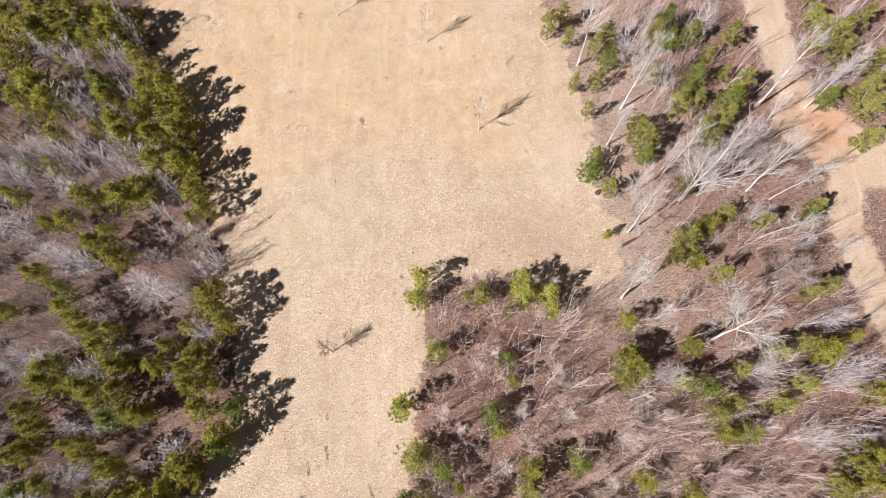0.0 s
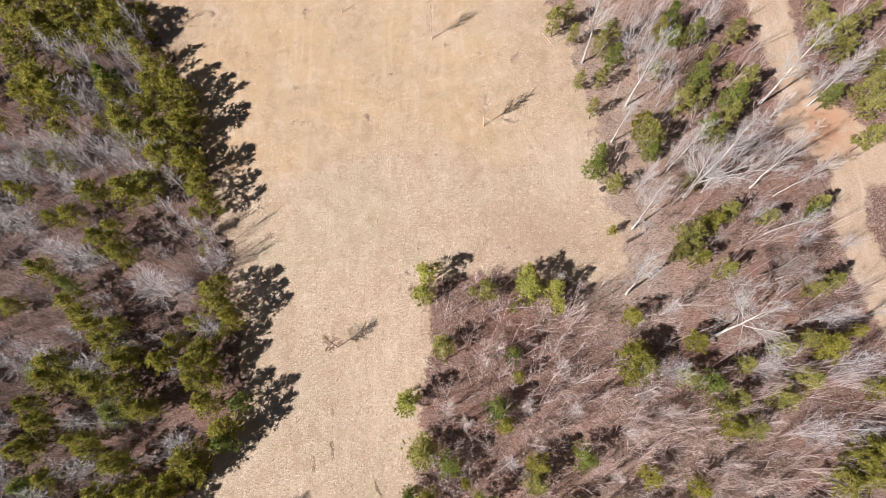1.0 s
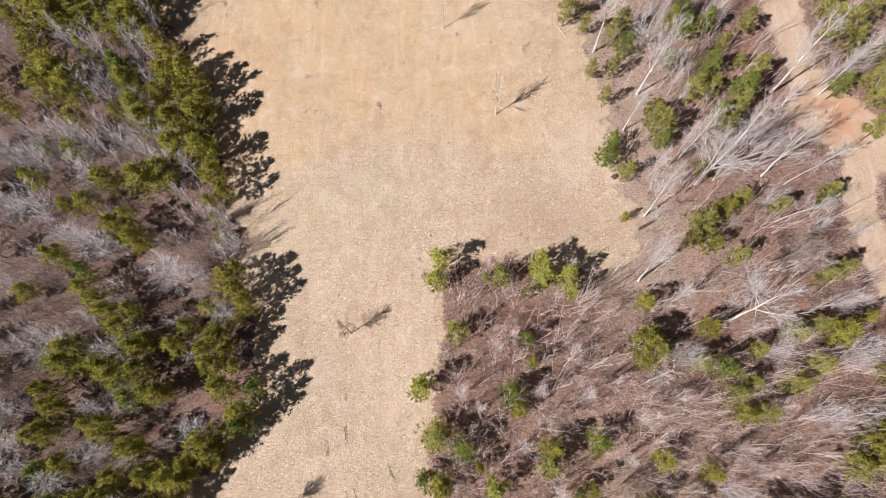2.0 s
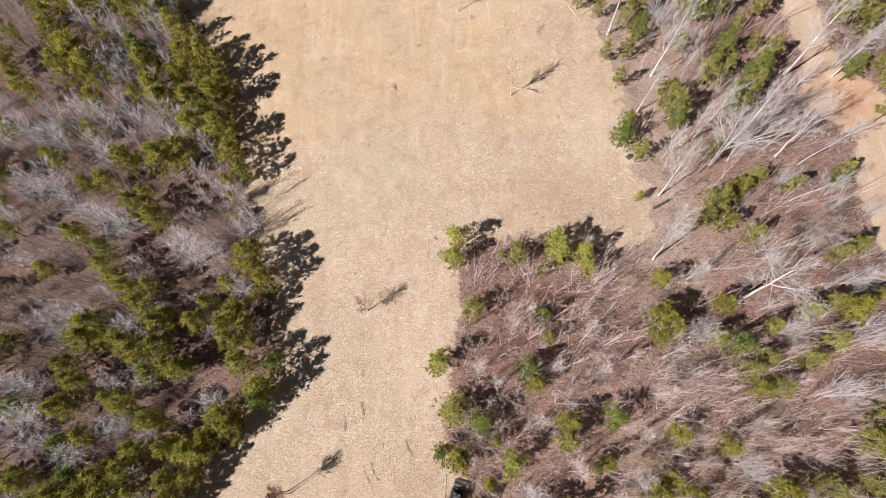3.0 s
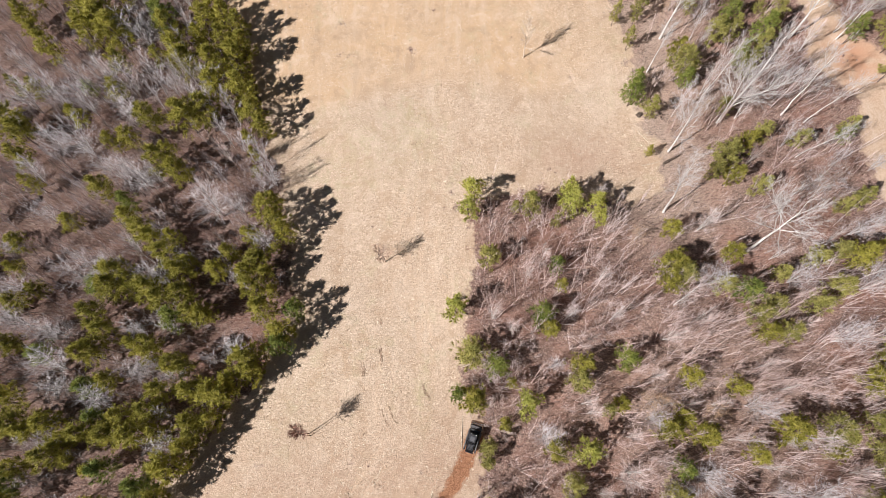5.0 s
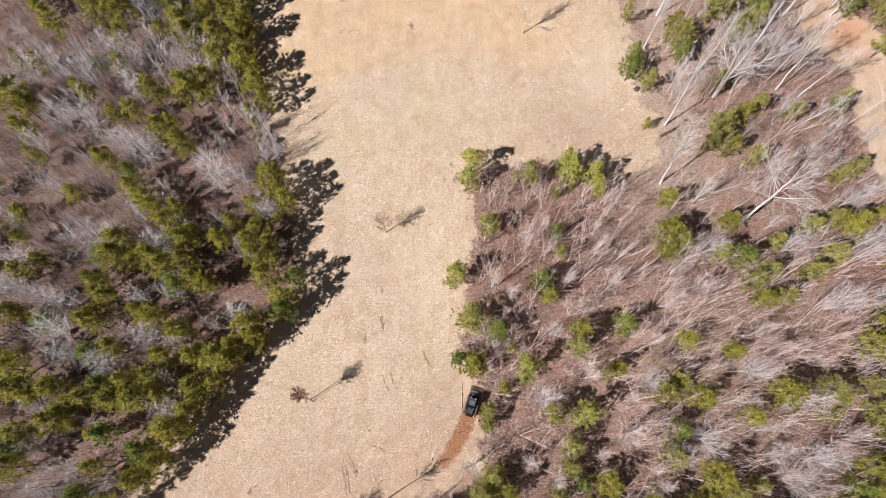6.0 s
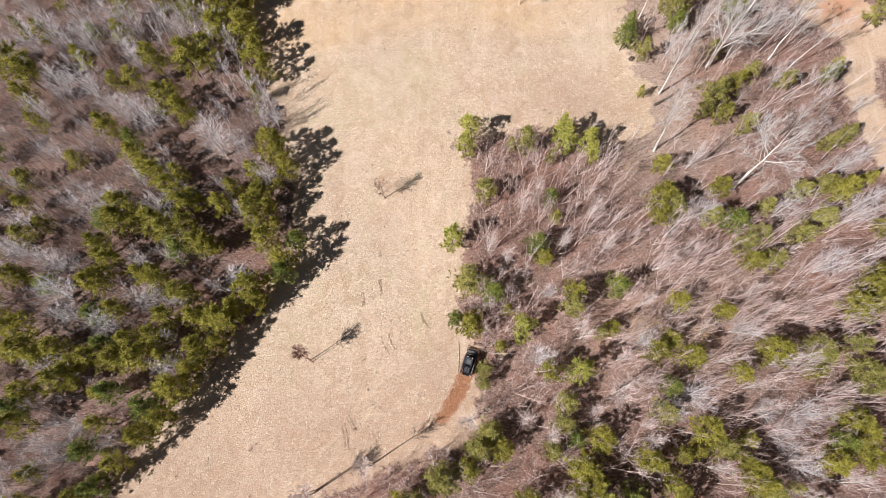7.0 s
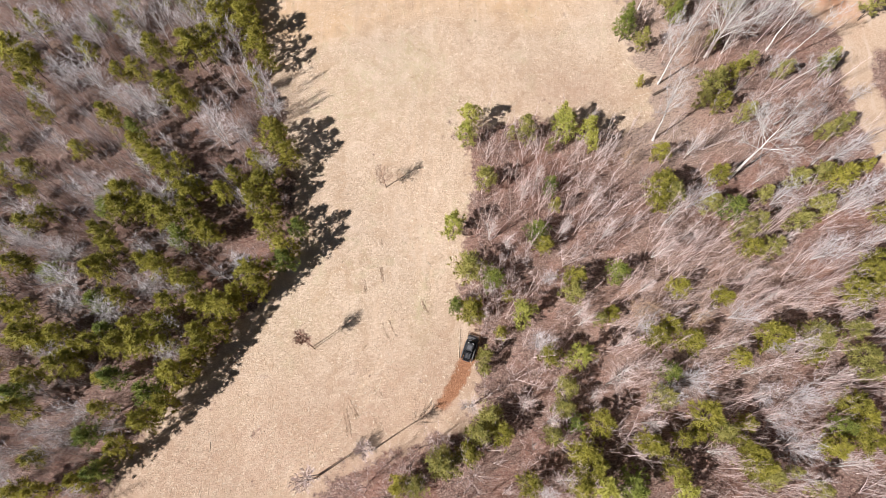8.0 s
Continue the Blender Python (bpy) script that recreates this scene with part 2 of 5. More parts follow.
# ---- terrain ----
def rise(x, y):
    """Height of the land: a field that climbs gently northwards and eastwards, with shallow swells."""
    level = x - 6.0 * np.logaddexp(0.0, (x - 12.0) / 6.0)  # the climb to the east ends at the wood
    return (16.0 * np.tanh(y / 160) + 11.2 * np.tanh(level / 160)
            + 0.10 * np.sin(x * 0.17 + 1.0) * np.sin(y * 0.13) + 0.06 * np.sin(x * 0.31 + y * 0.23))


def ground_at(x, y, lift=0.0):
    return Vector((x, y, float(rise(x, y)) + lift))


FIELD_EDGE_WEST = [(-44.5, 76), (-42.8, 62.4), (-38.4, 53.7), (-34.3, 45), (-30.6, 34), (-28, 25.5), (-26, 18), (-24.6, 11), (-24.6, 6), (-26.5, 2), (-28.8, -1.1), (-32.6, -5.7), (-37.6, -10.9), (-41.8, -15.9), (-44.9, -22.5), (-49.5, -31), (-56, -42)]
FIELD_EDGE_EAST = [(-34, -34), (-22.5, -25.5), (-19.4, -22.9), (-17.6, -21.2), (-15.1, -19.6), (-12.5, -18.4), (-9.4, -17.7), (-4.5, -16.7), (-2.8, -14.5), (-2.2, -11.5), (-1.9, -7.5), (-3.6, -4.5), (-4.5, 0.2), (-4, 4.5), (-3.3, 8), (-2.6, 12.5), (-3, 17), (-2.4, 20), (1, 21.2), (6.3, 21.1), (11.7, 20.1), (16.1, 19), (20.5, 20.2), (21.9, 25.3), (19.6, 30.7), (18.6, 37.8), (17.4, 48.4), (15.7, 54.6), (13.7, 60.3), (11.6, 76.3)]
FIELD = np.array(FIELD_EDGE_WEST + FIELD_EDGE_EAST)
ROAD_WEST = [(44.5, 93.1), (42.7, 68.1), (41.1, 57.9), (42, 52.6), (42.5, 48.3), (43.7, 44.9), (42.1, 38.7), (45.1, 35.1), (47.8, 33.2), (47, 28.9), (46.6, 25.3), (47.3, 20.5), (48.1, 16.6), (50.4, 11.2), (54.6, 3.5), (60.2, -5.7)]
ROAD_EAST = [(64.7, -3.6), (57.9, 6.6), (53.8, 13.3), (52.3, 17.8), (51.1, 22.5), (50.3, 25.9), (51.7, 30.2), (58.9, 32), (74.7, 33), (74.6, 40.4), (60, 38.3), (53.3, 37.5), (51.8, 39.9), (48.9, 43.6), (47, 47.3), (46.9, 52.4), (46.8, 57.7), (47.3, 68.4), (48.9, 93.5)]
ROAD = np.array(ROAD_WEST + ROAD_EAST)


def inside_by(x, y, outline):
    """Metres by which points lie inside (outside: minus) a closed outline."""
    best, crossings = np.full(x.shape, 1e9), np.zeros(x.shape, int)
    for (ax, ay), (bx, by) in zip(outline, np.roll(outline, -1, axis=0)):
        k = np.clip(((x - ax) * (bx - ax) + (y - ay) * (by - ay)) / ((bx - ax) ** 2 + (by - ay) ** 2), 0, 1)
        best = np.minimum(best, np.hypot(x - ax - k * (bx - ax), y - ay - k * (by - ay)))
        if ay != by:
            crossings += ((ay > y) != (by > y)) & (x < (bx - ax) * (y - ay) / (by - ay) + ax)
    return np.where(crossings % 2 == 1, best, -best)


def away_from(x, y, line):
    """Distance of points from an open line."""
    best = np.full(x.shape, 1e9)
    for (ax, ay), (bx, by) in zip(line[:-1], line[1:]):
        k = np.clip(((x - ax) * (bx - ax) + (y - ay) * (by - ay)) / ((bx - ax) ** 2 + (by - ay) ** 2), 0, 1)
        best = np.minimum(best, np.hypot(x - ax - k * (bx - ax), y - ay - k * (by - ay)))
    return best


def smooth(a, low, high):
    k = np.clip((a - low) / (high - low), 0, 1)
    return k * k * (3 - 2 * k)


def mesh_from(name, verts, faces, material, flat=True, second=None, split=0):
    """A mesh from arrays of corners and of faces of one size."""
    verts, faces = np.asarray(verts, np.float32), np.asarray(faces, np.int32)
    data = bpy.data.meshes.new(name)
    data.vertices.add(len(verts))
    data.vertices.foreach_set("co", verts.ravel())
    sides = faces.shape[1]
    data.loops.add(faces.size)
    data.loops.foreach_set("vertex_index", faces.ravel())
    data.polygons.add(len(faces))
    data.polygons.foreach_set("loop_start", np.arange(0, faces.size, sides, dtype=np.int32))
    data.polygons.foreach_set("use_smooth", np.full(len(faces), not flat))
    data.materials.append(material)
    if second is not None:
        data.materials.append(second)
        data.polygons.foreach_set("material_index", (np.arange(len(faces)) >= split).astype(np.int32))
    data.update(calc_edges=True)
    return data


def grid_faces(nx, ny):
    i = (np.arange(ny - 1)[:, None] * nx + np.arange(nx - 1)[None, :]).ravel()
    return np.stack([i, i + 1, i + 1 + nx, i + nx], axis=1)


def needles_and_shade(x, y):
    """Fallen needles over oak leaves, plus painted shade, under the denser west pines and south-east."""
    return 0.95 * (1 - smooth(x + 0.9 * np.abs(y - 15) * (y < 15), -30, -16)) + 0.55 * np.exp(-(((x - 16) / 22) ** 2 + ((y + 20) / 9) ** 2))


def oak_leaves(x, y):
    """Drier, paler fallen leaves under the open tall trees."""
    return 0.9 * np.exp(-((x - 21) / 8) ** 2) * smooth(y, 10, 20) + 0.5 * np.exp(-(((x - 22) / 14) ** 2 + ((y + 4) / 8) ** 2))


def build_ground():
    near = np.arange(-92, 92.1, 2.0)
    far = 92 + 8 * (1.32 ** np.arange(1, 20) - 1) * 3.2
    axis = np.concatenate([-far[::-1], near, far])
    x, y = (a.ravel() for a in np.meshgrid(axis, axis))
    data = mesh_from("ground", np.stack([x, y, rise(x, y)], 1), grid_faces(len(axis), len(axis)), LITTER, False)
    for key, make in (("needles_and_shade", needles_and_shade), ("oak_leaves", oak_leaves)):
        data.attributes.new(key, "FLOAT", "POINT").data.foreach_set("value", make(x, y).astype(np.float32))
    return tagged(new("ground", data), "woodland floor of brown fallen leaves and twigs", "ground", kind="structure")


def build_sheet(name, outline, step, material, layers, label, lift):
    """A ground cover that follows the land, with a ragged edge that runs out into the fallen leaves."""
    low, high = outline.min(0) - 2, outline.max(0) + 2
    xs, ys = np.arange(low[0], high[0], step), np.arange(low[1], high[1], step)
    x, y = (a.ravel() for a in np.meshgrid(xs, ys))
    depth = inside_by(x, y, outline)
    faces = grid_faces(len(xs), len(ys))
    faces = faces[(depth[faces] > -2.9).all(1)]
    used, faces = np.unique(faces, return_inverse=True)
    faces = faces.reshape(-1, 4)
    x, y, depth = x[used], y[used], depth[used]
    values = {"stubble": smooth(depth, -2.6, 2.4)}
    values.update({key: make(x, y) for key, make in layers.items()})
    z = rise(x, y) + lift - 0.03 * values.get("track", 0 * x) - 0.04 * values.get("earth", 0 * x) - 0.06 * smooth(-depth, 2.0, 2.9)
    z += 0.012 * np.sin(x * 5.1 + 2 * np.sin(y * 3.3)) * np.sin(y * 4.3)
    data = mesh_from(name, np.stack([x, y, z], 1), faces, material, False)
    for key, value in values.items():
        data.attributes.new(key, "FLOAT", "POINT").data.foreach_set("value", value.astype(np.float32))
    return tagged(new(name, data), label, name, kind="structure")


RUT = [(-3.1, 76), (-3.1, 60.5), (-4.8, 39.1), (-6.6, 27.8), (-7.3, 19.4), (-8.6, 10.8), (-9.8, 4.0), (-10.7, -3.1), (-13.0, -9.0), (-18, -16), (-26, -25), (-34, -36)]
RUT_TWO = [(-9.3, 30), (-10.4, 20), (-11.4, 12), (-12.2, 7.0), (-12.9, 2.0), (-13.6, -3.5), (-13.0, -9.0), (-9.5, -14.0), (-6.5, -16.0)]
RUT_CURVE = [(-9.0, 7.5), (-8.6, 2.5), (-8.3, -1.0), (-9.4, -4.0)]
DUG = [(-3.1, -7.6), (-4.0, -9.6), (-4.8, -11.3), (-5.7, -12.8), (-6.8, -14.2)]


def wheel_lines(x, y):
    out = np.zeros(x.shape)
    for line, gauge in ((RUT, 0.8), (RUT_TWO, 0.75), (RUT_CURVE, 0.7)):
        d = away_from(x, y, line)
        out = np.maximum(out, 1 - smooth(np.abs(d - gauge), 0.05, 0.42))
    return out * 0.8 * (0.55 + 0.45 * np.sin(x * 0.7 + y * 0.31) * np.sin(y * 0.23 + 1.0))


def golden(x, y):
    return smooth(y + 1.5 * np.sin(x * 0.2), 34.0, 38.0) * (1 - smooth(x, 2, 14) * 0.6)


def rosy(x, y):
    return np.maximum(np.exp(-(((x - 11) / 7) ** 2 + ((y - 25) / 3.5) ** 2)), 0.9 * (1 - smooth(y - 0.25 * (x + 20), -17, -2)))


def greenish(x, y):
    return 0.22 * np.exp(-(((x + 17) / 6) ** 2 + ((y - 27) / 5.0) ** 2)) + 0.12 * np.exp(-(((x + 24) / 7) ** 2 + ((y + 3) / 6.0) ** 2)) + 0.5 * np.exp(-(((x + 9.0) / 1.0) ** 2 + ((y + 3) / 2.8) ** 2)) + 0.3 * np.exp(-(((x + 9) / 3) ** 2 + ((y - 30) / 4.0) ** 2))


build_ground()
build_sheet("field", FIELD, 0.3, STUBBLE, {"needles_and_shade": needles_and_shade, "oak_leaves": oak_leaves, "track": wheel_lines, "gold": golden, "rosy": rosy, "green": greenish,
            "earth": lambda x, y: (1 - smooth(away_from(x, y, DUG) + 0.08 * np.sin(x * 2.1 + y * 3.7), 0.15, 1.6)) * (0.62 + 0.38 * smooth(y, -14.5, -11.5)) * smooth(y, -16.0, -14.0)}, "mown dry straw field with faint wheel tracks", 0.08)
build_sheet("road", ROAD, 0.4, DIRT, {"earth": lambda x, y: np.exp(-(((x - 48) / 4) ** 2 + ((y - 38.7) / 4.5) ** 2))},
            "unpaved orange clay track through the woods", 0.05)


# ---- plant geometry ----
def unit(v):
    v = np.asarray(v, float)
    return v / np.maximum(np.linalg.norm(v, axis=-1, keepdims=True), 1e-9)


def across(d):
    """Two directions square to each of d."""
    helper = np.where(np.abs(d[..., 2:3]) > 0.9, np.array([1.0, 0, 0]), np.array([0, 0, 1.0]))
    u = unit(np.cross(d, helper))
    return u, np.cross(d, u)


class Growth:
    """Triangles of stems, twigs and blades, gathered and made into one mesh."""

    def __init__(self):
        self.verts, self.faces, self.count = [], [], 0

    def add(self, verts, faces):
        self.verts.append(np.asarray(verts, float))
        self.faces.append(np.asarray(faces, int) + self.count)
        self.count += len(verts)

    def tube(self, points, radii, sides):
        points, radii = np.asarray(points, float), np.asarray(radii, float)
        n = len(points)
        d = unit(np.gradient(points, axis=0))
        u, v = across(d)
        a = np.arange(sides) * 2 * math.pi / sides
        ring = points[:, None] + radii[:, None, None] * (np.cos(a)[None, :, None] * u[:, None] + np.sin(a)[None, :, None] * v[:, None])
        i, j = (k.ravel() for k in np.meshgrid(np.arange(n - 1), np.arange(sides), indexing="ij"))
        a0, a1 = i * sides + j, i * sides + (j + 1) % sides
        faces = np.concatenate([np.stack([a0, a1, a1 + sides], 1), np.stack([a0, a1 + sides, a0 + sides], 1)])
        self.add(ring.reshape(-1, 3), faces)

    def spikes(self, base, tip, width):
        base, tip = np.asarray(base, float), np.asarray(tip, float)
        width = np.broadcast_to(np.asarray(width, float), (len(base),))
        u, v = across(unit(tip - base))
        corners = [base + width[:, None] * (math.cos(a) * u + math.sin(a) * v) for a in (0, 2.094, 4.189)]
        n = len(base)
        k = np.arange(n)
        faces = np.concatenate([np.stack([k + p * n, k + q * n, k + 3 * n], 1) for p, q in ((0, 1), (1, 2), (2, 0))])
        self.add(np.concatenate(corners + [tip]), faces)

    def blades(self, base, tip, width, side):
        half = side * np.asarray(width, float)[:, None]
        n = len(base)
        k = np.arange(n)
        self.add(np.concatenate([base - half, base + half, tip]), np.stack([k, k + n, k + 2 * n], 1))

    def leaves(self, centre, size, rng):
        """Small four-cornered leaves turned every way."""
        n = len(centre)
        d = unit(rng.normal(0, 1, (n, 3)))
        u, v = across(d)
        s = np.asarray(size)[:, None]
        k = np.arange(n)
        self.add(np.concatenate([centre - s * u, centre - 0.45 * s * v, centre + s * u, centre + 0.45 * s * v]),
                 np.concatenate([np.stack([k, k + n, k + 2 * n], 1), np.stack([k, k + 2 * n, k + 3 * n], 1)]))

    def arrays(self):
        return np.concatenate(self.verts), np.concatenate(self.faces)

    def mesh(self, name, material, more=None, second=None):
        """One mesh; more: another growth in a second material."""
        verts, faces = self.arrays()
        if more is None:
            return mesh_from(name, verts, faces, material)
        verts_two, faces_two = more.arrays()
        return mesh_from(name, np.concatenate([verts, verts_two]), np.concatenate([faces, faces_two + len(verts)]), material, True, second, len(faces))


def part(name, data, parent, label=""):
    ob = new(name, data)
    ob.parent = parent
    return tagged(ob, label)


def limb(rng, wood, twigs, start, heading, length, radius, level, rising, wild, twig, thick=1.0, wide=(0.35, 0.72)):
    """A branch that bends as it goes, with lesser branches and twigs."""
    n = int(np.clip(length / 0.45, 3, 8))
    p, d = np.asarray(start, float), unit(heading)
    points, ways = [p], [d]
    for _ in range(n):
        d = unit(d + rng.normal(0, wild, 3) + (0, 0, rising))
        p = p + d * length / n
        points.append(p), ways.append(d)
    points, ways = np.array(points), np.array(ways)
    wood.tube(points, radius * (1 - 0.78 * np.linspace(0, 1, n + 1)), 5 if radius > 0.07 else 3)
    if level:
        for f in np.linspace(0.3, 0.98, 3 + int(length * 0.9)) + rng.normal(0, 0.04, 3 + int(length * 0.9)):
            i = int(np.clip(f * n, 0, n))
            side = unit(np.cross(ways[i], rng.normal(0, 1, 3)))
            way = ways[i] * 0.8 + side * rng.uniform(*wide)
            limb(rng, wood, twigs, points[i], way, length * rng.uniform(0.32, 0.5) * (1.15 - 0.4 * f), radius * 0.5 * (1.1 - 0.5 * f), level - 1, rising, wild, twig, thick, wide)
    count = int(twig * length * (4.5 if level == 0 else 2.4)) + 3
    i = np.minimum(rng.integers(n // 3, n + 1, count), n)
    way = unit(ways[i] * 0.9 + rng.normal(0, 0.34, (count, 3)) + (0, 0, 0.16))
    base = points[i] + rng.normal(0, 0.01, (count, 3))
    side, _ = across(unit(way + rng.normal(0, 0.4, way.shape)))
    twigs.blades(base, base + way * rng.uniform(0.3, 0.85, (count, 1)) * min(1.0, 0.5 + length * 0.3), thick * rng.uniform(0.008, 0.015, count), side)


def bare_tree(name, seed, height, girth, lean=(0, 0), first=0.25, spread=0.32, limbs=11, level=1, twig=5, bark=None, twig_material=None, label="", fork=False, thick=1.0, slant=0.75, split=False, wobble=0.009, wild=0.07, wide=(0.35, 0.72), stout=0.5, rising=0.07):
    """A leafless tree: trunk, branches and twigs, its base at the origin."""
    rng = np.random.default_rng(seed)
    trunk, wood, twigs = Growth(), Growth(), Growth()
    n = 9
    k = np.linspace(0, 1, n)
    points = np.stack([lean[0] * k ** 1.3, lean[1] * k ** 1.3, height * k], 1)
    points[1:] += np.cumsum(rng.normal(0, wobble * height, (n - 1, 3)) * (1, 1, 0), axis=0)
    radii = girth * (1 - 0.85 * k ** 0.9)
    radii[0] *= 1.35
    trunk.tube(points - (0, 0, 0.15), radii, 7)
    turn, limbs_made = rng.uniform(0, 6.28), []
    for j in range(limbs):
        f = first + (0.97 - first) * (j + rng.uniform(0, 0.8)) / limbs
        i = f * (n - 1)
        p = points[int(i)] + (points[min(int(i) + 1, n - 1)] - points[int(i)]) * (i - int(i))
        turn += 2.4 + rng.normal(0, 0.5)
        tilt = slant + rng.uniform(-0.25, 0.25) - 0.35 * f
        way = (math.cos(turn) * math.sin(tilt), math.sin(turn) * math.sin(tilt), math.cos(tilt))
        long = height * spread * (1.25 - 0.75 * f) * rng.uniform(0.75, 1.2) * (1.5 if fork and j < 3 else 1)
        if split:
            wood, twigs = Growth(), Growth()
            limbs_made.append((wood, twigs))
        limb(rng, wood, twigs, p - np.array((0, 0, 0.15)), way, long, radii[int(i)] * (0.62 if fork and j < 3 else stout), level, rising, wild, twig, thick, wide)
    thing = new(name)
    part("trunk", trunk.mesh("trunk", bark or GREY_BARK), thing)
    for wood, twigs in limbs_made or [(wood, twigs)]:
        part("branch" if split else "crown", wood.mesh("branch" if split else "crown", bark or GREY_BARK, twigs, twig_material or GREY_TWIGS), thing)
    return tagged(thing, label, "tree", kind="")


def clump_tree(seed, height, stems, flare, bark, twig_material, label, twigs_each=150, girth=0.05, lift=0.75, reach=(0.3, 0.95)):
    """A leafless tree of a few straight stems from one stool, each a spire of short fine branches, its base at the origin."""
    rng = np.random.default_rng(seed)
    wood, twigs = Growth(), Growth()
    k = np.linspace(0, 1, 7)
    turn = rng.uniform(0, 6.28)
    for j in range(stems):
        tall = height * (1.0 if j == 0 else rng.uniform(0.62, 0.98))
        turn += 2.4 + rng.normal(0, 0.4)
        away = flare * height * (0.3 if j == 0 else rng.uniform(0.5, 1.1))
        points = np.stack([math.cos(turn) * away * k ** 1.1, math.sin(turn) * away * k ** 1.1, tall * k], 1)
        points[1:] += np.cumsum(rng.normal(0, 0.0045 * height, (6, 3)) * (1, 1, 0), axis=0)
        wood.tube(points - (0, 0, 0.15), girth * rng.uniform(0.65, 1.0) * (1 - 0.86 * k ** 0.8), 5)
        along = unit(points[-1] - points[0])
        # side branches, then twigs on them
        count = max(8, twigs_each // 7)
        f = rng.uniform(0.22, 0.98, count)
        base = np.stack([np.interp(f, k, points[:, c]) for c in range(3)], 1) - (0, 0, 0.15)
        way = unit(unit(rng.normal(0, 1, (count, 3)) * (1, 1, 0.1)) + along * lift * rng.uniform(0.7, 1.6, (count, 1)))
        long = (rng.uniform(*reach, count) * (1.25 - f) * height * 0.26)[:, None]
        wood.spikes(base, base + way * long, np.full(count, girth * 0.2))
        pick = rng.integers(0, count, twigs_each)
        start = base[pick] + way[pick] * long[pick] * rng.uniform(0.15, 0.95, (twigs_each, 1))
        head = unit(way[pick] + along * 0.35 + rng.normal(0, 0.36, (twigs_each, 3)))
        side, _ = across(unit(head + rng.normal(0, 0.4, head.shape)))
        twigs.blades(start, start + head * rng.uniform(0.35, 0.95, (twigs_each, 1)) * height / 8, rng.uniform(0.006, 0.011, twigs_each), side)
    thing = new("bare_tree")
    part("trunk", wood.mesh("trunk", bark), thing)
    part("crown", twigs.mesh("crown", twig_material), thing)
    return tagged(thing, label, "tree", kind="")


def pine_tree(seed, needles, label, whorls=11, open_crown=0.0):
    """A young pine 8 m tall and 3 m wide: bare lower trunk, whorls of boughs, tufts of needles."""
    rng = np.random.default_rng(seed)
    height, half = 8.0, 1.55
    trunk, boughs, crown = Growth(), Growth(), Growth()
    k = np.linspace(0, 1, 8)
    points = np.stack([0 * k, 0 * k, height * 0.97 * k], 1)
    points[1:] += np.cumsum(rng.normal(0, 0.05, (7, 3)) * (1, 1, 0), axis=0)
    trunk.tube(points - (0, 0, 0.2), 0.085 * (1 - 0.86 * k), 6)
    start = 0.30
    for w in range(whorls):
        f = start + (0.98 - start) * w / (whorls - 1)
        s = (f - start) / (1 - start)
        reach = half * (0.6 + 0.4 * math.sin(min(1.0, s / 0.25) * 1.57)) * max(0.13, (1 - 0.97 * s) ** 0.72)
        centre = np.array([np.interp(f, k, points[:, 0]), np.interp(f, k, points[:, 1]), height * f - 0.2])
        count = 5 if s < 0.8 else 4
        for b in range(count):
            if rng.random() < open_crown:
                continue
            angle = w * 1.1 + b * 6.283 / count + rng.normal(0, 0.3)
            long = reach * rng.uniform(0.55, 1.28)
            rising = 0.16 + 0.9 * s
            out = np.array([math.cos(angle), math.sin(angle), rising])
            tip = centre + out * long
            boughs.spikes(centre[None], tip[None], [0.03])
            # needle brushes: one at the bough's end and others on short side shoots, so that each bough reads as a finger
            clusters = max(4, int(round(long * 5.5)))
            g = np.concatenate([[1.0, 0.93], rng.uniform(0.3, 1.0, clusters)])
            sideways = np.concatenate([[0.0, 0.0], rng.uniform(-0.45, 0.45, clusters) * long * 0.8])
            away = np.array([-math.sin(angle), math.cos(angle), 0])
            spots = centre + out * long * g[:, None] + away * sideways[:, None] + rng.normal(0, 0.05, (clusters + 2, 3))
            per = 11
            base = np.repeat(spots, per, axis=0)
            burst = unit(rng.normal(0, 1, (len(base), 3)) * (1, 1, 1.3) + unit(out) * 0.7 + (0, 0, 0.5))
            facing = unit(0.55 * unit(base - (0, 0, height * 0.6)) + 0.6 * np.repeat(unit(spots - centre + (0, 0, 0.2)), per, axis=0) + rng.normal(0, 0.16, base.shape))
            side = unit(np.cross(burst, facing))
            crown.blades(base + burst * 0.02, base + burst * rng.uniform(0.2, 0.46, (len(base), 1)) * (1, 1, 1.3), rng.uniform(0.026, 0.05, len(base)), side)
    # the leader's candle of needles
    base = points[-1] - (0, 0, 0.2) + rng.normal(0, 0.05, (40, 3)) * (1, 1, 6)
    burst = unit(rng.normal(0, 0.5, (40, 3)) + (0, 0, 0.8))
    crown.blades(base, base + burst * 0.45, np.full(40, 0.035), across(burst)[0])
    thing = new("pine_tree")
    part("trunk", trunk.mesh("trunk", PINE_BARK), thing)
    part("crown", crown.mesh("crown", needles, boughs, PINE_BARK), thing)
    return tagged(thing, label, "pine tree")


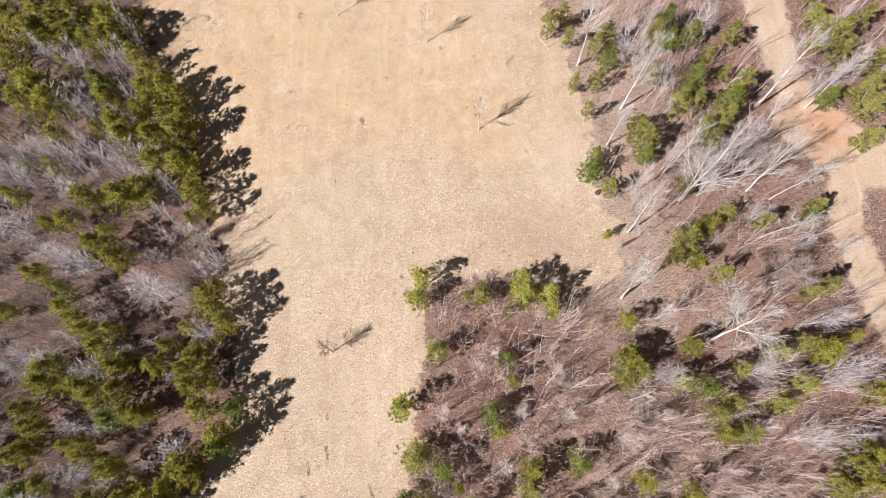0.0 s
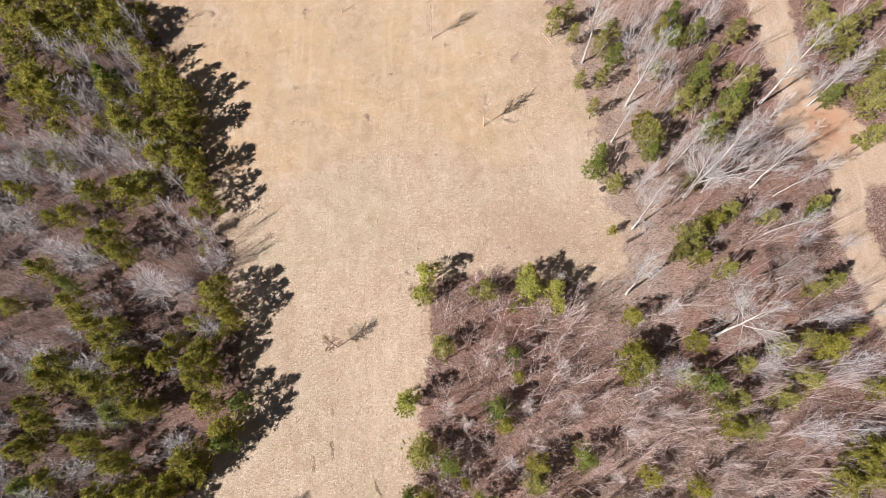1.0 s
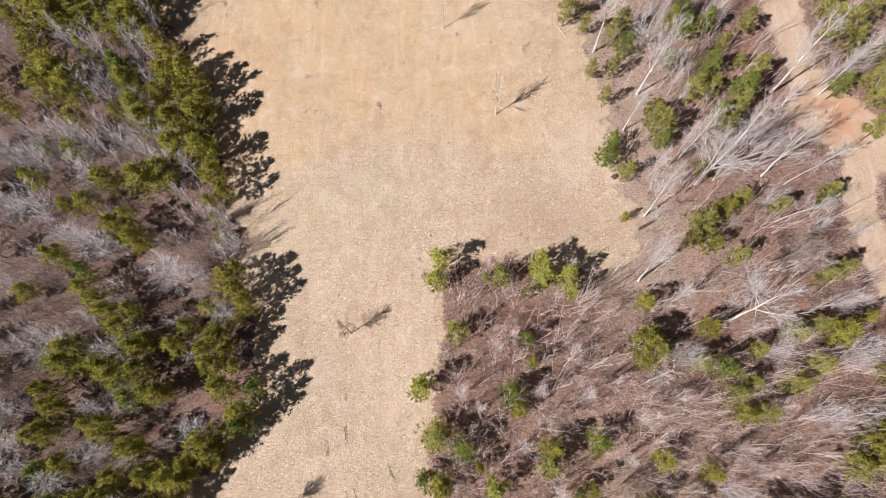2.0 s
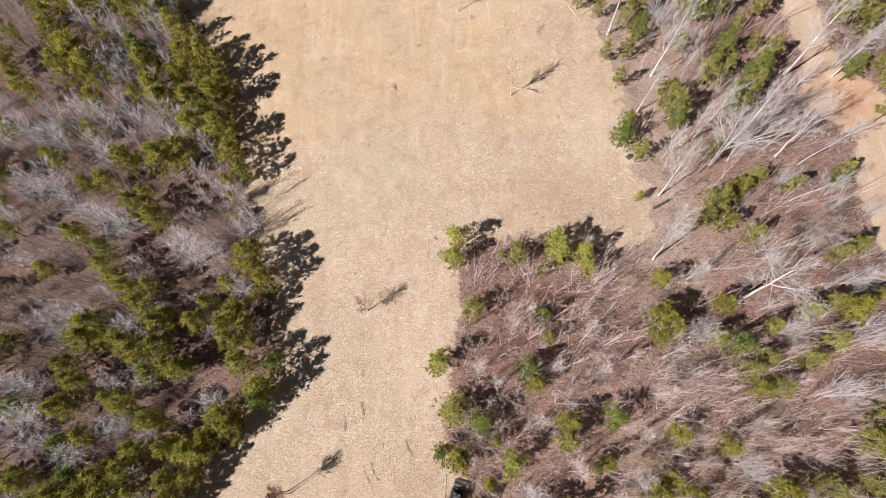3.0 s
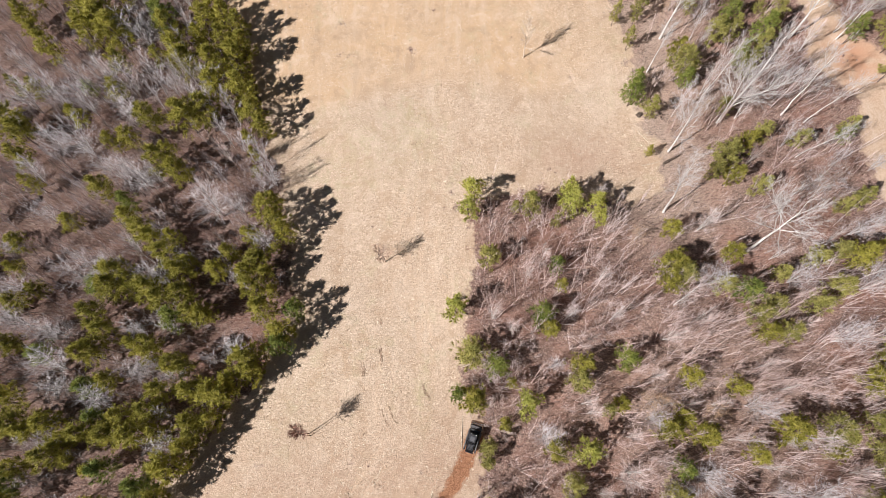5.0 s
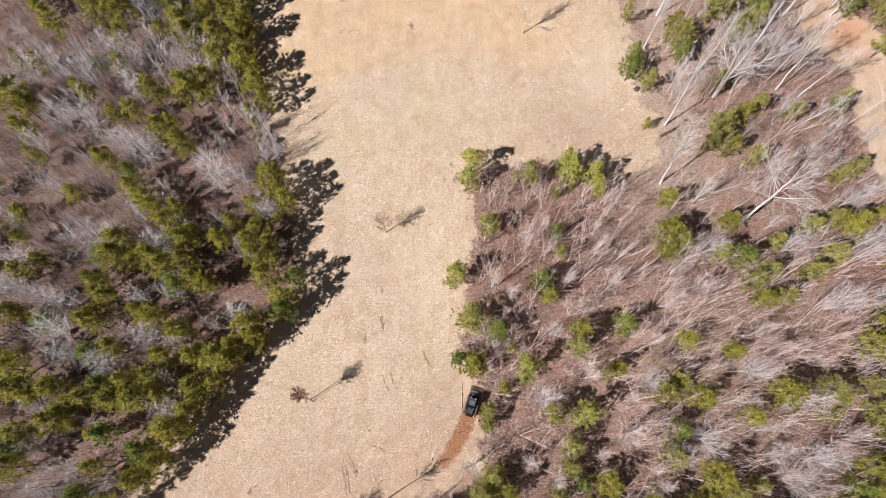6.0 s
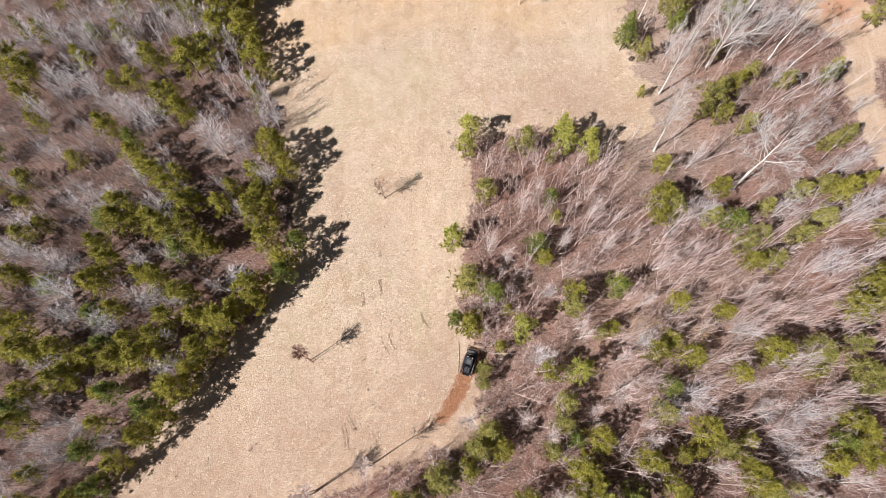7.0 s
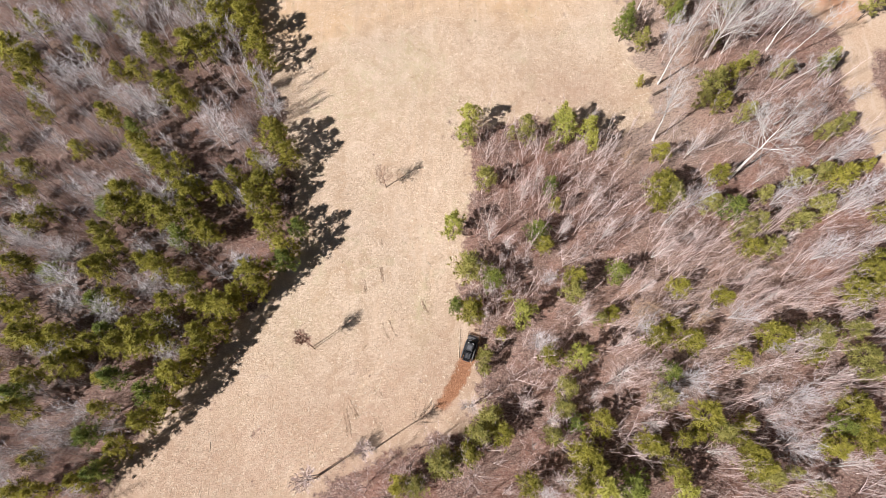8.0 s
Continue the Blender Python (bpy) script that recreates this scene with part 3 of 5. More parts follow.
def leafy_tree(seed, leaf, label, height=5.0):
    """A young oak or beech that has kept its dry leaves."""
    rng = np.random.default_rng(seed)
    trunk, twigs, crown = Growth(), Growth(), Growth()
    k = np.linspace(0, 1, 7)
    points = np.stack([0.25 * np.sin(k * 3), 0.2 * k, height * k], 1)
    trunk.tube(points - (0, 0, 0.15), 0.07 * (1 - 0.85 * k), 6)
    for j in range(34):
        f = rng.uniform(0.22, 0.98)
        p = np.array([np.interp(f, k, points[:, c]) for c in range(3)])
        angle, reach = rng.uniform(0, 6.28), height * 0.34 * (1.15 - f) * rng.uniform(0.6, 1.25) + 0.3
        tip = p + np.array([math.cos(angle), math.sin(angle), rng.uniform(0.2, 0.8)]) * reach
        twigs.spikes(p[None], tip[None], [0.018])
        n = int(32 * reach) + 8
        along = rng.uniform(0.3, 1.08, (n, 1))
        crown.leaves(p + (tip - p) * along + rng.normal(0, 0.16, (n, 3)), rng.uniform(0.032, 0.07, n), rng)
    thing = new("oak_tree")
    part("trunk", trunk.mesh("trunk", GREY_BARK), thing)
    part("crown", crown.mesh("crown", leaf, twigs, GREY_BARK), thing)
    return tagged(thing, label, "tree")


class Stand:
    """Kinds of one plant: the first of each kind is set down as built, the rest are copies."""

    def __init__(self, makers, group):
        self.makers, self.made, self.group = makers, {}, group

    def plant(self, kind, x, y, turn, wide=1.0, tall=1.0, lean=0.0):
        m = Matrix.Translation(ground_at(x, y)) @ Euler((lean, lean * 0.6, turn)).to_matrix().to_4x4() @ Matrix.Diagonal((wide, wide, tall, 1))
        if kind not in self.made:
            thing = self.makers[kind]()
            tagged(thing, group=self.group)
            thing.matrix_basis = m
            self.made[kind] = (thing, m)
            return thing
        thing = copy_thing(self.made[kind][0], Matrix())
        thing.matrix_basis = m
        return thing


rng = np.random.default_rng(11)

# ---- pines: x, y, height, crown width ----
PINES_WEST_1 = [(-62.9, 32.4, 7.7, 4.7), (-61.4, 30.7, 6.4, 3.2), (-48.9, 29.2, 5.4, 2), (-44.5, 32.1, 6.4, 3.1), (-39.3, 31.7, 7.1, 3.9), (-36.9, 32.6, 6.7, 3.5), (-35.7, 35.9, 6.7, 3.5), (-32.1, 35, 7.1, 3.9), (-30.5, 32, 6.4, 3.1), (-29.3, 30, 6, 2.7), (-41.6, 25.3, 7.1, 3.8), (-39.4, 24.4, 6.4, 3), (-58.7, 24, 5.4, 2), (-45, 18.5, 6, 2.6), (-43.3, 16.7, 6.4, 3), (-41.6, 15.5, 6.4, 2.9), (-39.4, 13.1, 6.7, 3.2), (-44.8, 10.9, 7.4, 3.9), (-45.7, 9.5, 6.4, 2.9), (-37.5, 11.3, 6.4, 2.9), (-36.1, 12.3, 5.7, 2.2), (-33.2, 11.4, 5.7, 2.2), (-40.9, 9, 7.1, 3.5), (-39.5, 7.9, 6.4, 2.8)]
PINES_WEST_2 = [(-36.9, 8.5, 6.4, 2.8), (-35.6, 6.6, 6.4, 2.8), (-37.9, 6, 6.4, 2.8), (-34.3, 6.3, 6, 2.5), (-27.5, 18.8, 6.7, 3.3), (-26.4, 17.3, 6.4, 2.9), (-29.3, 15.6, 5.7, 2.2), (-25.1, 16, 6, 2.5), (-28.2, 12.3, 6.4, 2.9), (-29.6, 10.7, 6, 2.5), (-28.3, 8.8, 6.4, 2.8), (-26.8, 10.4, 5.7, 2.2), (-27.1, 6.9, 6.4, 2.8), (-24.8, 4, 6.7, 3.1), (-23.5, 6.4, 5.7, 2.1), (-48, 6.9, 6, 2.5), (-47.1, 5.3, 5.7, 2.1), (-31.8, 13.7, 5.4, 1.8), (-56.3, -3.2, 7.1, 3.4), (-54.2, -5.1, 7.1, 3.4), (-52.9, -5.7, 6.4, 2.7), (-50.6, -5.1, 6.4, 2.7), (-47.7, 2, 6.4, 2.8), (-47, 3.1, 6, 2.5)]
PINES_WEST_3 = [(-47, -1.3, 6, 2.4), (-42, 2.9, 5.7, 2.1), (-39.9, 1.8, 6, 2.4), (-36.7, 0.9, 6.4, 2.8), (-36, 0.3, 6, 2.4), (-38.1, -2.4, 6.7, 3), (-38.9, -4.2, 6.7, 3), (-34.6, -2.4, 6.4, 2.7), (-31.9, -2.9, 6.7, 3), (-31, -2.5, 6.4, 2.7), (-42, -5.2, 6.7, 3), (-40.3, -6.8, 7.1, 3.3), (-43.3, -6.6, 6.4, 2.7), (-46.3, -6.5, 6.4, 2.7), (-49.7, -8.9, 6.7, 3), (-48.2, -6.9, 5.7, 2), (-43.7, -10.2, 6.4, 2.6), (-38, -6.6, 5.7, 2), (-34.4, -5.5, 6, 2.4), (-36, -10.2, 7.4, 3.5), (-37.3, -10.3, 6.4, 2.6), (-38.9, -12.2, 6.7, 2.9), (-39.7, -15, 6.7, 2.9), (-37.7, -13.4, 6.7, 2.9)]
PINES_WEST_4 = [(-44.4, -13.8, 6, 2.3), (-41.7, -17.9, 6.4, 2.5), (-46.1, -16, 6.4, 2.6), (-53.4, -10, 6.4, 2.7), (-54, -13.6, 6.7, 2.9), (-54.6, -11.8, 6.4, 2.7), (-28.6, 1.2, 6.7, 3.1), (-27.9, -0.6, 6, 2.4), (-31.9, -5.5, 5.7, 2), (-24.8, 2.5, 6.4, 2.7), (-29.9, -1.2, 6, 2.4), (-46, -21.1, 6, 2.2), (-44, -20.3, 6, 2.2), (-50, -22.1, 6.4, 2.5), (-34.9, -8.3, 6.4, 2.6), (-33.9, -6.8, 6, 2.3), (-48.9, -8.2, 6, 2.4), (-57.2, 58.1, 8.2, 4.8), (-54.5, 58.8, 7.5, 4), (-55.1, 55.8, 7.5, 4), (-51, 57.1, 7.5, 4), (-48.8, 58.3, 7.5, 4), (-43.9, 56.9, 7.5, 3.9), (-44.6, 54.4, 6.8, 3.2)]
PINES_WEST_5 = [(-47.1, 54, 6.4, 2.8), (-56.2, 50.6, 7.5, 3.9), (-52.7, 47.5, 8.2, 4.6), (-54.4, 45.6, 7.5, 3.8), (-50.5, 45.3, 7.5, 3.8), (-44.5, 47.5, 7.1, 3.4), (-42.9, 45.5, 6.8, 3), (-37.6, 47.9, 6.8, 3.1), (-38, 45.6, 6.8, 3), (-35.1, 46.1, 6.8, 3), (-33.6, 45.4, 6.4, 2.7), (-35.3, 43.1, 6.4, 2.6), (-38.7, 43.3, 6.4, 2.6), (-41.4, 41.6, 7.1, 3.4), (-39.7, 39.6, 7.1, 3.3), (-36, 39.4, 7.1, 3.3), (-33.5, 39.9, 7.1, 3.3), (-32.5, 41.7, 6.4, 2.6)]
PINES_EAST_1 = [(4.3, 17.7, 6, 3.3), (-1, 12, 4.8, 2.9), (6.6, 10.8, 4.3, 2.1), (7.2, 8.5, 3.8, 1.6), (2.4, 18.2, 3.8, 1.5), (7.1, 16.1, 3.8, 1.5), (-3.3, 1.1, 5.8, 4), (-0.8, -0.3, 5, 3), (4.9, 5.2, 4.8, 2.8), (5.5, 3.6, 4.3, 2.1), (19.9, 10.4, 5.5, 3.8), (20.8, 9.2, 5, 3.1), (19.3, 8.4, 4.5, 2.4), (20.2, 14.7, 4.8, 2.8), (27.6, 23.2, 5.8, 4.3), (30.2, 25.2, 5, 3.3), (32.6, 26.5, 4.8, 2.9), (28.3, 21.1, 4.8, 2.9), (26.4, 21.7, 4.5, 2.5), (31.2, 19.5, 4.8, 2.9), (25.3, 8.1, 4.8, 2.7), (27, 11.7, 4.5, 2.4), (27.9, 7.5, 5.5, 3), (30.2, 5.7, 5, 2.4)]
PINES_EAST_2 = [(28.5, 4.5, 5.3, 2.8), (29.2, 2.7, 4.5, 2.3), (35.3, 5.7, 5, 3), (38, 7.4, 5, 3), (31.6, 2.6, 4.8, 2.7), (40.7, 10.8, 5.5, 3.1), (44.6, 12.5, 4.1, 1.7), (39.1, 11.7, 4.5, 2.4), (36.1, 10.9, 4.8, 2.7), (32, 9.2, 4.3, 2.1), (43.5, 27.1, 4.5, 2.6), (42.8, 26.1, 4.3, 2.2), (37.2, 25.6, 4.5, 2.6), (42.9, 18, 4.8, 2.8), (40.8, 17.1, 4.5, 2.5), (17.7, 32.2, 5, 3.4), (19.7, 30.4, 4.5, 2.6), (18.7, 34.4, 4.3, 2.3), (24.6, 34.4, 4.5, 2.7), (19.3, 25, 3, 1.3)]
PINES_EAST_3 = [(-1.8, -10.2, 3.1, 1.6), (0.2, -6.4, 4.1, 1.7), (1.1, -2.2, 3.7, 1.2), (8.6, -0.4, 5, 3), (8.5, -2.2, 4.8, 2.7), (13.8, 0.2, 4.8, 2.7), (11.2, -5.2, 4.1, 1.7), (12.5, -4.7, 4.1, 1.7), (17.2, -7.4, 5, 2.9), (20.8, -7.9, 5.3, 3.2), (18.8, -6.2, 4.5, 2.3), (20.2, -1.9, 4.5, 2.3), (25, -3, 4.7, 2.5), (26, -9.7, 4.9, 2.7), (29.8, -7.5, 5.5, 3.5), (34.5, -7.3, 5.3, 3.1), (34.9, -8.4, 4.8, 2.5), (34.2, -9.8, 4.3, 1.9), (40.2, -3, 5.8, 3.8), (41.9, -1.8, 4.8, 2.6), (39, -7.1, 5, 2.8), (39, -9.8, 5.5, 3.4)]
PINES_EAST_4 = [(39.6, -11.4, 5, 2.8), (37.2, -14.8, 5.3, 3), (37.4, -16.5, 5.3, 3), (37.7, -18.1, 5.5, 3.3), (35.4, -17, 5, 2.7), (34.2, -18.9, 5.3, 3), (5.5, -9.1, 4.9, 2.7), (6.8, -12.5, 5, 2.9), (6.4, -14.7, 4.8, 2.5), (7.5, -16.1, 4.5, 2.2), (5.2, -17.4, 4.8, 2.5), (10.2, -16.4, 5.3, 3.1), (-1.4, -15.4, 5, 2.8), (-2.7, -17, 5.3, 3.1), (-0.3, -17.3, 4.8, 2.5), (-6.3, -20, 5.3, 3.1), (-7.1, -19.8, 5.3, 3.1), (-3.9, -19, 4.8, 2.5), (17, -13.8, 5, 2.8), (18.1, -11, 4.8, 2.5), (21.2, -15.9, 5.5, 3.4), (22.6, -17.3, 5.3, 3), (24.8, -18.4, 4.5, 2.1), (18.7, -18, 4.3, 1.9)]
PINES_EAST_5 = [(20.4, -17.8, 4.1, 1.6), (25.5, -16.5, 4.3, 1.9), (14.7, -18.5, 5, 2.8), (15.9, -18.8, 4.5, 2.2), (8.2, -19.2, 5.3, 3.1), (8.6, -20.8, 5.5, 3.3), (7.4, -22.3, 5.3, 3), (2.3, -22.3, 5.3, 3), (-11.3, -21.9, 5, 2.8), (-9.6, -22.4, 4.8, 2.5), (12.9, -22.5, 5.8, 3.6), (17.2, -20.9, 5.3, 3), (25.6, -20.6, 5.8, 3.6), (26.7, -21.6, 5.3, 3), (25.9, -19.5, 4.8, 2.4), (30, -21.5, 4.1, 1.5), (32, -23.3, 4.5, 2.1), (14.4, 52.8, 5.2, 3), (16.3, 54.3, 4.7, 2.3), (16.8, 51.1, 4.4, 1.9), (21.2, 50.6, 5.5, 3.3), (20, 49.3, 5.2, 3), (21.3, 47.1, 5.2, 2.9), (27.7, 50.7, 5, 2.6)]
PINES_EAST_6 = [(29.2, 52.4, 5.5, 3.3), (29.3, 49.9, 5, 2.6), (32.2, 50.4, 5.2, 2.9), (37.1, 50.2, 5.2, 2.9), (19.7, 44.4, 4.7, 2.2), (16.9, 44.3, 4.4, 1.8), (18.4, 40.4, 4.4, 1.8), (28.9, 40.4, 5.8, 3.5), (31.1, 41, 5.2, 2.8), (31.9, 44.3, 5.5, 3.2), (35.2, 40.4, 6.1, 3.8), (37.1, 43.2, 5.8, 3.5), (34.5, 38.5, 5.5, 3.1), (32, 37.3, 5.2, 2.8), (32.3, 35.7, 5.5, 3.1), (24.1, 35.6, 6.4, 4.1), (23.6, 37.8, 5.5, 3.1), (48.8, 53.1, 3.8, 4), (49.9, 52, 3.5, 3.4), (48.9, 56, 3.5, 2.7), (49.6, 49.1, 6.4, 4.2), (50.3, 47.1, 5.5, 3.2), (48.3, 49.4, 3, 2.3), (47.4, 40.9, 5.2, 2.8)]
PINES_EAST_7 = [(51.7, 41.3, 6.4, 4.1), (51.9, 39.3, 5.8, 3.4), (50.6, 35, 5.8, 3.3), (53.9, 45.3, 5.8, 3.5), (54.3, 52.1, 5.2, 2.9), (45.3, 6.3, 5.5, 2.7), (43.2, 0.4, 5.8, 2.9), (41.6, -0.6, 5.8, 2.9), (42.8, -2.4, 5.8, 2.8)]
PINES_PALE_1 = [(-2.3, 20.2, 5.6, 3.1), (-3.3, 17.7, 5.2, 2.6), (9.3, 17.9, 5.9, 3.4), (8.9, 19.9, 5, 2.3), (12, 17.7, 5.2, 2.6), (12.3, 16.1, 4.9, 2.1), (-4.9, 6.2, 5.8, 3.2), (2.7, -4.5, 5.7, 2.9), (8.4, -9.1, 6, 3.2), (10, -22.4, 6.3, 3.3), (18.2, -23, 5.7, 2.7)]
OLIVE = "young pine with an olive-green needle crown and slender trunk"
GREEN = "young pine with a deep green bushy needle crown"
PALE = "young pine with a bright yellow-green crown at the wood's edge"
west_pines = Stand([lambda i=i: pine_tree(100 + i, NEEDLES, OLIVE, 9 + i % 3, 0.14 + 0.06 * (i % 3)) for i in range(6)]
                   + [lambda: pine_tree(120, NEEDLES_GREEN, GREEN, 9, 0.1)], "pines in the west wood")
east_pines = Stand([lambda i=i: pine_tree(140 + i, NEEDLES if i < 3 else NEEDLES_SOFT, OLIVE, 9 + i % 3, 0.1 + 0.06 * (i % 3)) for i in range(5)]
                   + [lambda i=i: pine_tree(160 + i, NEEDLES_GREEN, GREEN, 9, 0.1) for i in range(2)], "pines in the east wood")
pale_pines = Stand([lambda i=i: pine_tree(180 + i, NEEDLES_PALE, PALE, 9, 0.2) for i in range(3)], "pale pines along the field")


def plant_pines(stand, rows, kinds, odd):
    for x, y, height, width in rows:
        if stand is east_pines and y > 14:
            width *= 0.95
            stand.plant(int(rng.choice((3, 4, 3, 4, 0, 5))), x, y, rng.uniform(0, 6.28), width / 3.0, height / 8.0, rng.normal(0, 0.03))
            continue
        kind = rng.integers(0, kinds) if rng.random() > odd else rng.integers(kinds, len(stand.makers)) if len(stand.makers) > kinds else 0
        stand.plant(int(kind), x, y, rng.uniform(0, 6.28), width / 3.0 * (1.28 if stand is west_pines else 1.14) * rng.uniform(0.92, 1.1), height / 8.0, rng.normal(0, 0.03))


PINE_SPOTS = np.array([row[:2] for rows in (PINES_WEST_1, PINES_WEST_2, PINES_WEST_3, PINES_WEST_4, PINES_WEST_5, PINES_EAST_1, PINES_EAST_2, PINES_EAST_3,
                                            PINES_EAST_4, PINES_EAST_5, PINES_EAST_6, PINES_EAST_7, PINES_PALE_1) for row in rows])


def in_woods(x, y, gap=0.4):
    return (inside_by(x, y, FIELD) < -gap) & (inside_by(x, y, ROAD) < -gap)


def scattered(count, low, high, apart, seed, gap=0.6, keep=None):
    """Random places in the woods, none nearer than apart to another or to a pine's stem."""
    r = np.random.default_rng(seed)
    x, y = r.uniform(low[0], high[0], count * 14), r.uniform(low[1], high[1], count * 14)
    good = in_woods(x, y, gap)
    if keep is not None:
        good &= keep(x, y)
    chosen = []
    for a, b in zip(x[good], y[good]):
        if len(chosen) == count:
            break
        if chosen and np.min((np.array(chosen)[:, 0] - a) ** 2 + (np.array(chosen)[:, 1] - b) ** 2) < apart ** 2:
            continue
        if np.min((PINE_SPOTS[:, 0] - a) ** 2 + (PINE_SPOTS[:, 1] - b) ** 2) < 0.9:
            continue
        chosen.append((a, b))
    return chosen


for rows in (PINES_WEST_1, PINES_WEST_2, PINES_WEST_3, PINES_WEST_4, PINES_WEST_5):
    plant_pines(west_pines, rows, 6, 0.08)
# a looser stand of pines in the depth of the west wood
for x, y in scattered(34, (-70, -24), (-43, 40), 3.0, 30, 1.5):
    west_pines.plant(int(rng.integers(0, 7)), x, y, rng.uniform(0, 6.28), rng.uniform(0.75, 1.2), rng.uniform(0.5, 0.78), rng.normal(0, 0.03))
# low pines along the west edge of the field
for x, y in scattered(34, (-46, -24), (-22, 66), 1.9, 27, 0.2, lambda x, y: inside_by(x, y, FIELD) > -2.2):
    west_pines.plant(int(rng.integers(0, 6)), x, y, rng.uniform(0, 6.28), rng.uniform(0.5, 0.8), rng.uniform(0.32, 0.52), rng.normal(0, 0.03))
# more pines deeper in the west wood
for x, y in scattered(16, (-64, 40), (-38, 68), 2.4, 25, 1.5):
    west_pines.plant(int(rng.integers(0, 6)), x, y, rng.uniform(0, 6.28), rng.uniform(1.0, 1.35), rng.uniform(0.74, 0.9), rng.normal(0, 0.03))
for x, y in scattered(14, (-66, -28), (-27, 66), 2.8, 23, 1.5):
    west_pines.plant(int(rng.integers(0, 6)), x, y, rng.uniform(0, 6.28), rng.uniform(0.85, 1.15), rng.uniform(0.55, 0.75), rng.normal(0, 0.03))
for rows in (PINES_EAST_1, PINES_EAST_2, PINES_EAST_3, PINES_EAST_4, PINES_EAST_5, PINES_EAST_6, PINES_EAST_7):
    plant_pines(east_pines, rows, 5, 0.12)
plant_pines(pale_pines, PINES_PALE_1, 3, 0.0)
east_pines.plant(5, -4.9, -3.3, 0.4, 0.72, 0.58)
east_pines.plant(1, -3.0, -3.9, 1.2, 1.2, 0.58)
east_pines.plant(3, -1.7, -8.8, 2.0, 0.75, 0.45)
# small pines by the track
for x, y in scattered(7, (18, 26), (40, 58), 2.6, 24, 1.2):
    east_pines.plant(int(rng.choice((3, 4, 5))), x, y, rng.uniform(0, 6.28), rng.uniform(0.6, 0.85), rng.uniform(0.4, 0.55), rng.normal(0, 0.03))
# ---- tall pale trees by the track and the field corner ----
PALE_TREE = "tall leafless tree with smooth whitish bark and spreading limbs"
TALL = [  # x, y, height, girth, lean x, lean y, first limb, spread, limbs, seed
    (18.2, 48.7, 11.5, 0.22, 0.0, 0.2, 0.45, 0.30, 11, 301),
    (23.2, 42.2, 12.0, 0.18, 0.3, 0.2, 0.34, 0.38, 12, 302),
    (20.8, 37.0, 9.2, 0.12, 0.2, 0.1, 0.50, 0.26, 8, 303),
    (29.2, 29.8, 15.6, 0.23, 0.7, 0.6, 0.20, 0.27, 14, 304),
    (28.9, 29.6, 10.5, 0.17, -0.9, 0.7, 0.25, 0.40, 12, 314),
    (40.4, 42.0, 13.0, 0.23, 0.2, 0.2, 0.32, 0.28, 14, 305),
    (37.3, 30.6, 11.5, 0.15, 0.4, 0.2, 0.34, 0.34, 11, 306),
    (39.9, 29.4, 9.6, 0.11, 1.0, -0.8, 0.45, 0.26, 9, 307),
]
TALL_SOUTH = [
    (22.2, 25.7, 10.5, 0.17, -0.3, 0.4, 0.26, 0.36, 12, 308),
    (20.7, 17.8, 11.8, 0.19, -0.7, 0.6, 0.42, 0.30, 11, 309),
    (29.6, 12.5, 11.0, 0.27, 0.3, 0.4, 0.56, 0.62, 11, 310),
    (38.0, 24.7, 7.5, 0.11, 2.2, -0.6, 0.40, 0.34, 9, 311),
    (46.6, 41.6, 10.5, 0.13, 0.8, 0.6, 0.40, 0.28, 10, 312),
    (27.3, 33.0, 10.5, 0.13, 0.3, 0.4, 0.35, 0.34, 11, 313),
]
for x, y, height, girth, lean_x, lean_y, first, spread, limbs, seed in TALL + TALL_SOUTH:
    tree = bare_tree("tall_tree", seed, height, girth * 0.72, (lean_x, lean_y), first, spread, limbs + 4, 2, 3.2, WHITE_BARK, HAZE_TWIGS, PALE_TREE, seed == 304, 0.6, 1.3 if seed == 310 else 0.8, True, wobble=0.006, wild=0.08, wide=(0.4, 0.9), stout=0.5 if seed == 310 else 0.36, rising=0.06)
    tagged(tree, group="tall pale trees")
    tree.location = ground_at(x, y)

# ---- lone trees in the field ----
LONE = [  # x, y, height, girth, lean x, lean y, first limb, spread, seed, twigs
    (4.9, 40.2, 7.1, 0.075, -0.1, 0.1, 0.28, 0.20, 401, TAN_TWIGS),
    (-1.6, 53.5, 5.8, 0.06, 0.1, 0.0, 0.40, 0.22, 402, TAN_TWIGS),
    (-14.1, 58.9, 6.0, 0.06, 0.0, 0.2, 0.45, 0.22, 403, TAN_TWIGS),
    (-13.4, 12.8, 5.0, 0.06, -0.2, -0.1, 0.30, 0.24, 404, TAN_LEAFED),
    (-21.9, -7.0, 5.9, 0.05, -0.2, 0.1, 0.66, 0.22, 405, RED_TWIGS),
    (-20.9, -21.4, 7.0, 0.07, -0.1, 0.0, 0.60, 0.26, 406, GREY_TWIGS),
    (-20.6, -21.1, 6.6, 0.06, 0.2, 0.2, 0.60, 0.24, 407, GREY_TWIGS),
    (-14.6, -18.6, 7.6, 0.07, 0.0, 0.0, 0.66, 0.20, 408, GREY_TWIGS),
    (-21.7, -7.2, 5.3, 0.04, -0.3, 0.1, 0.62, 0.24, 409, RED_TWIGS),
]
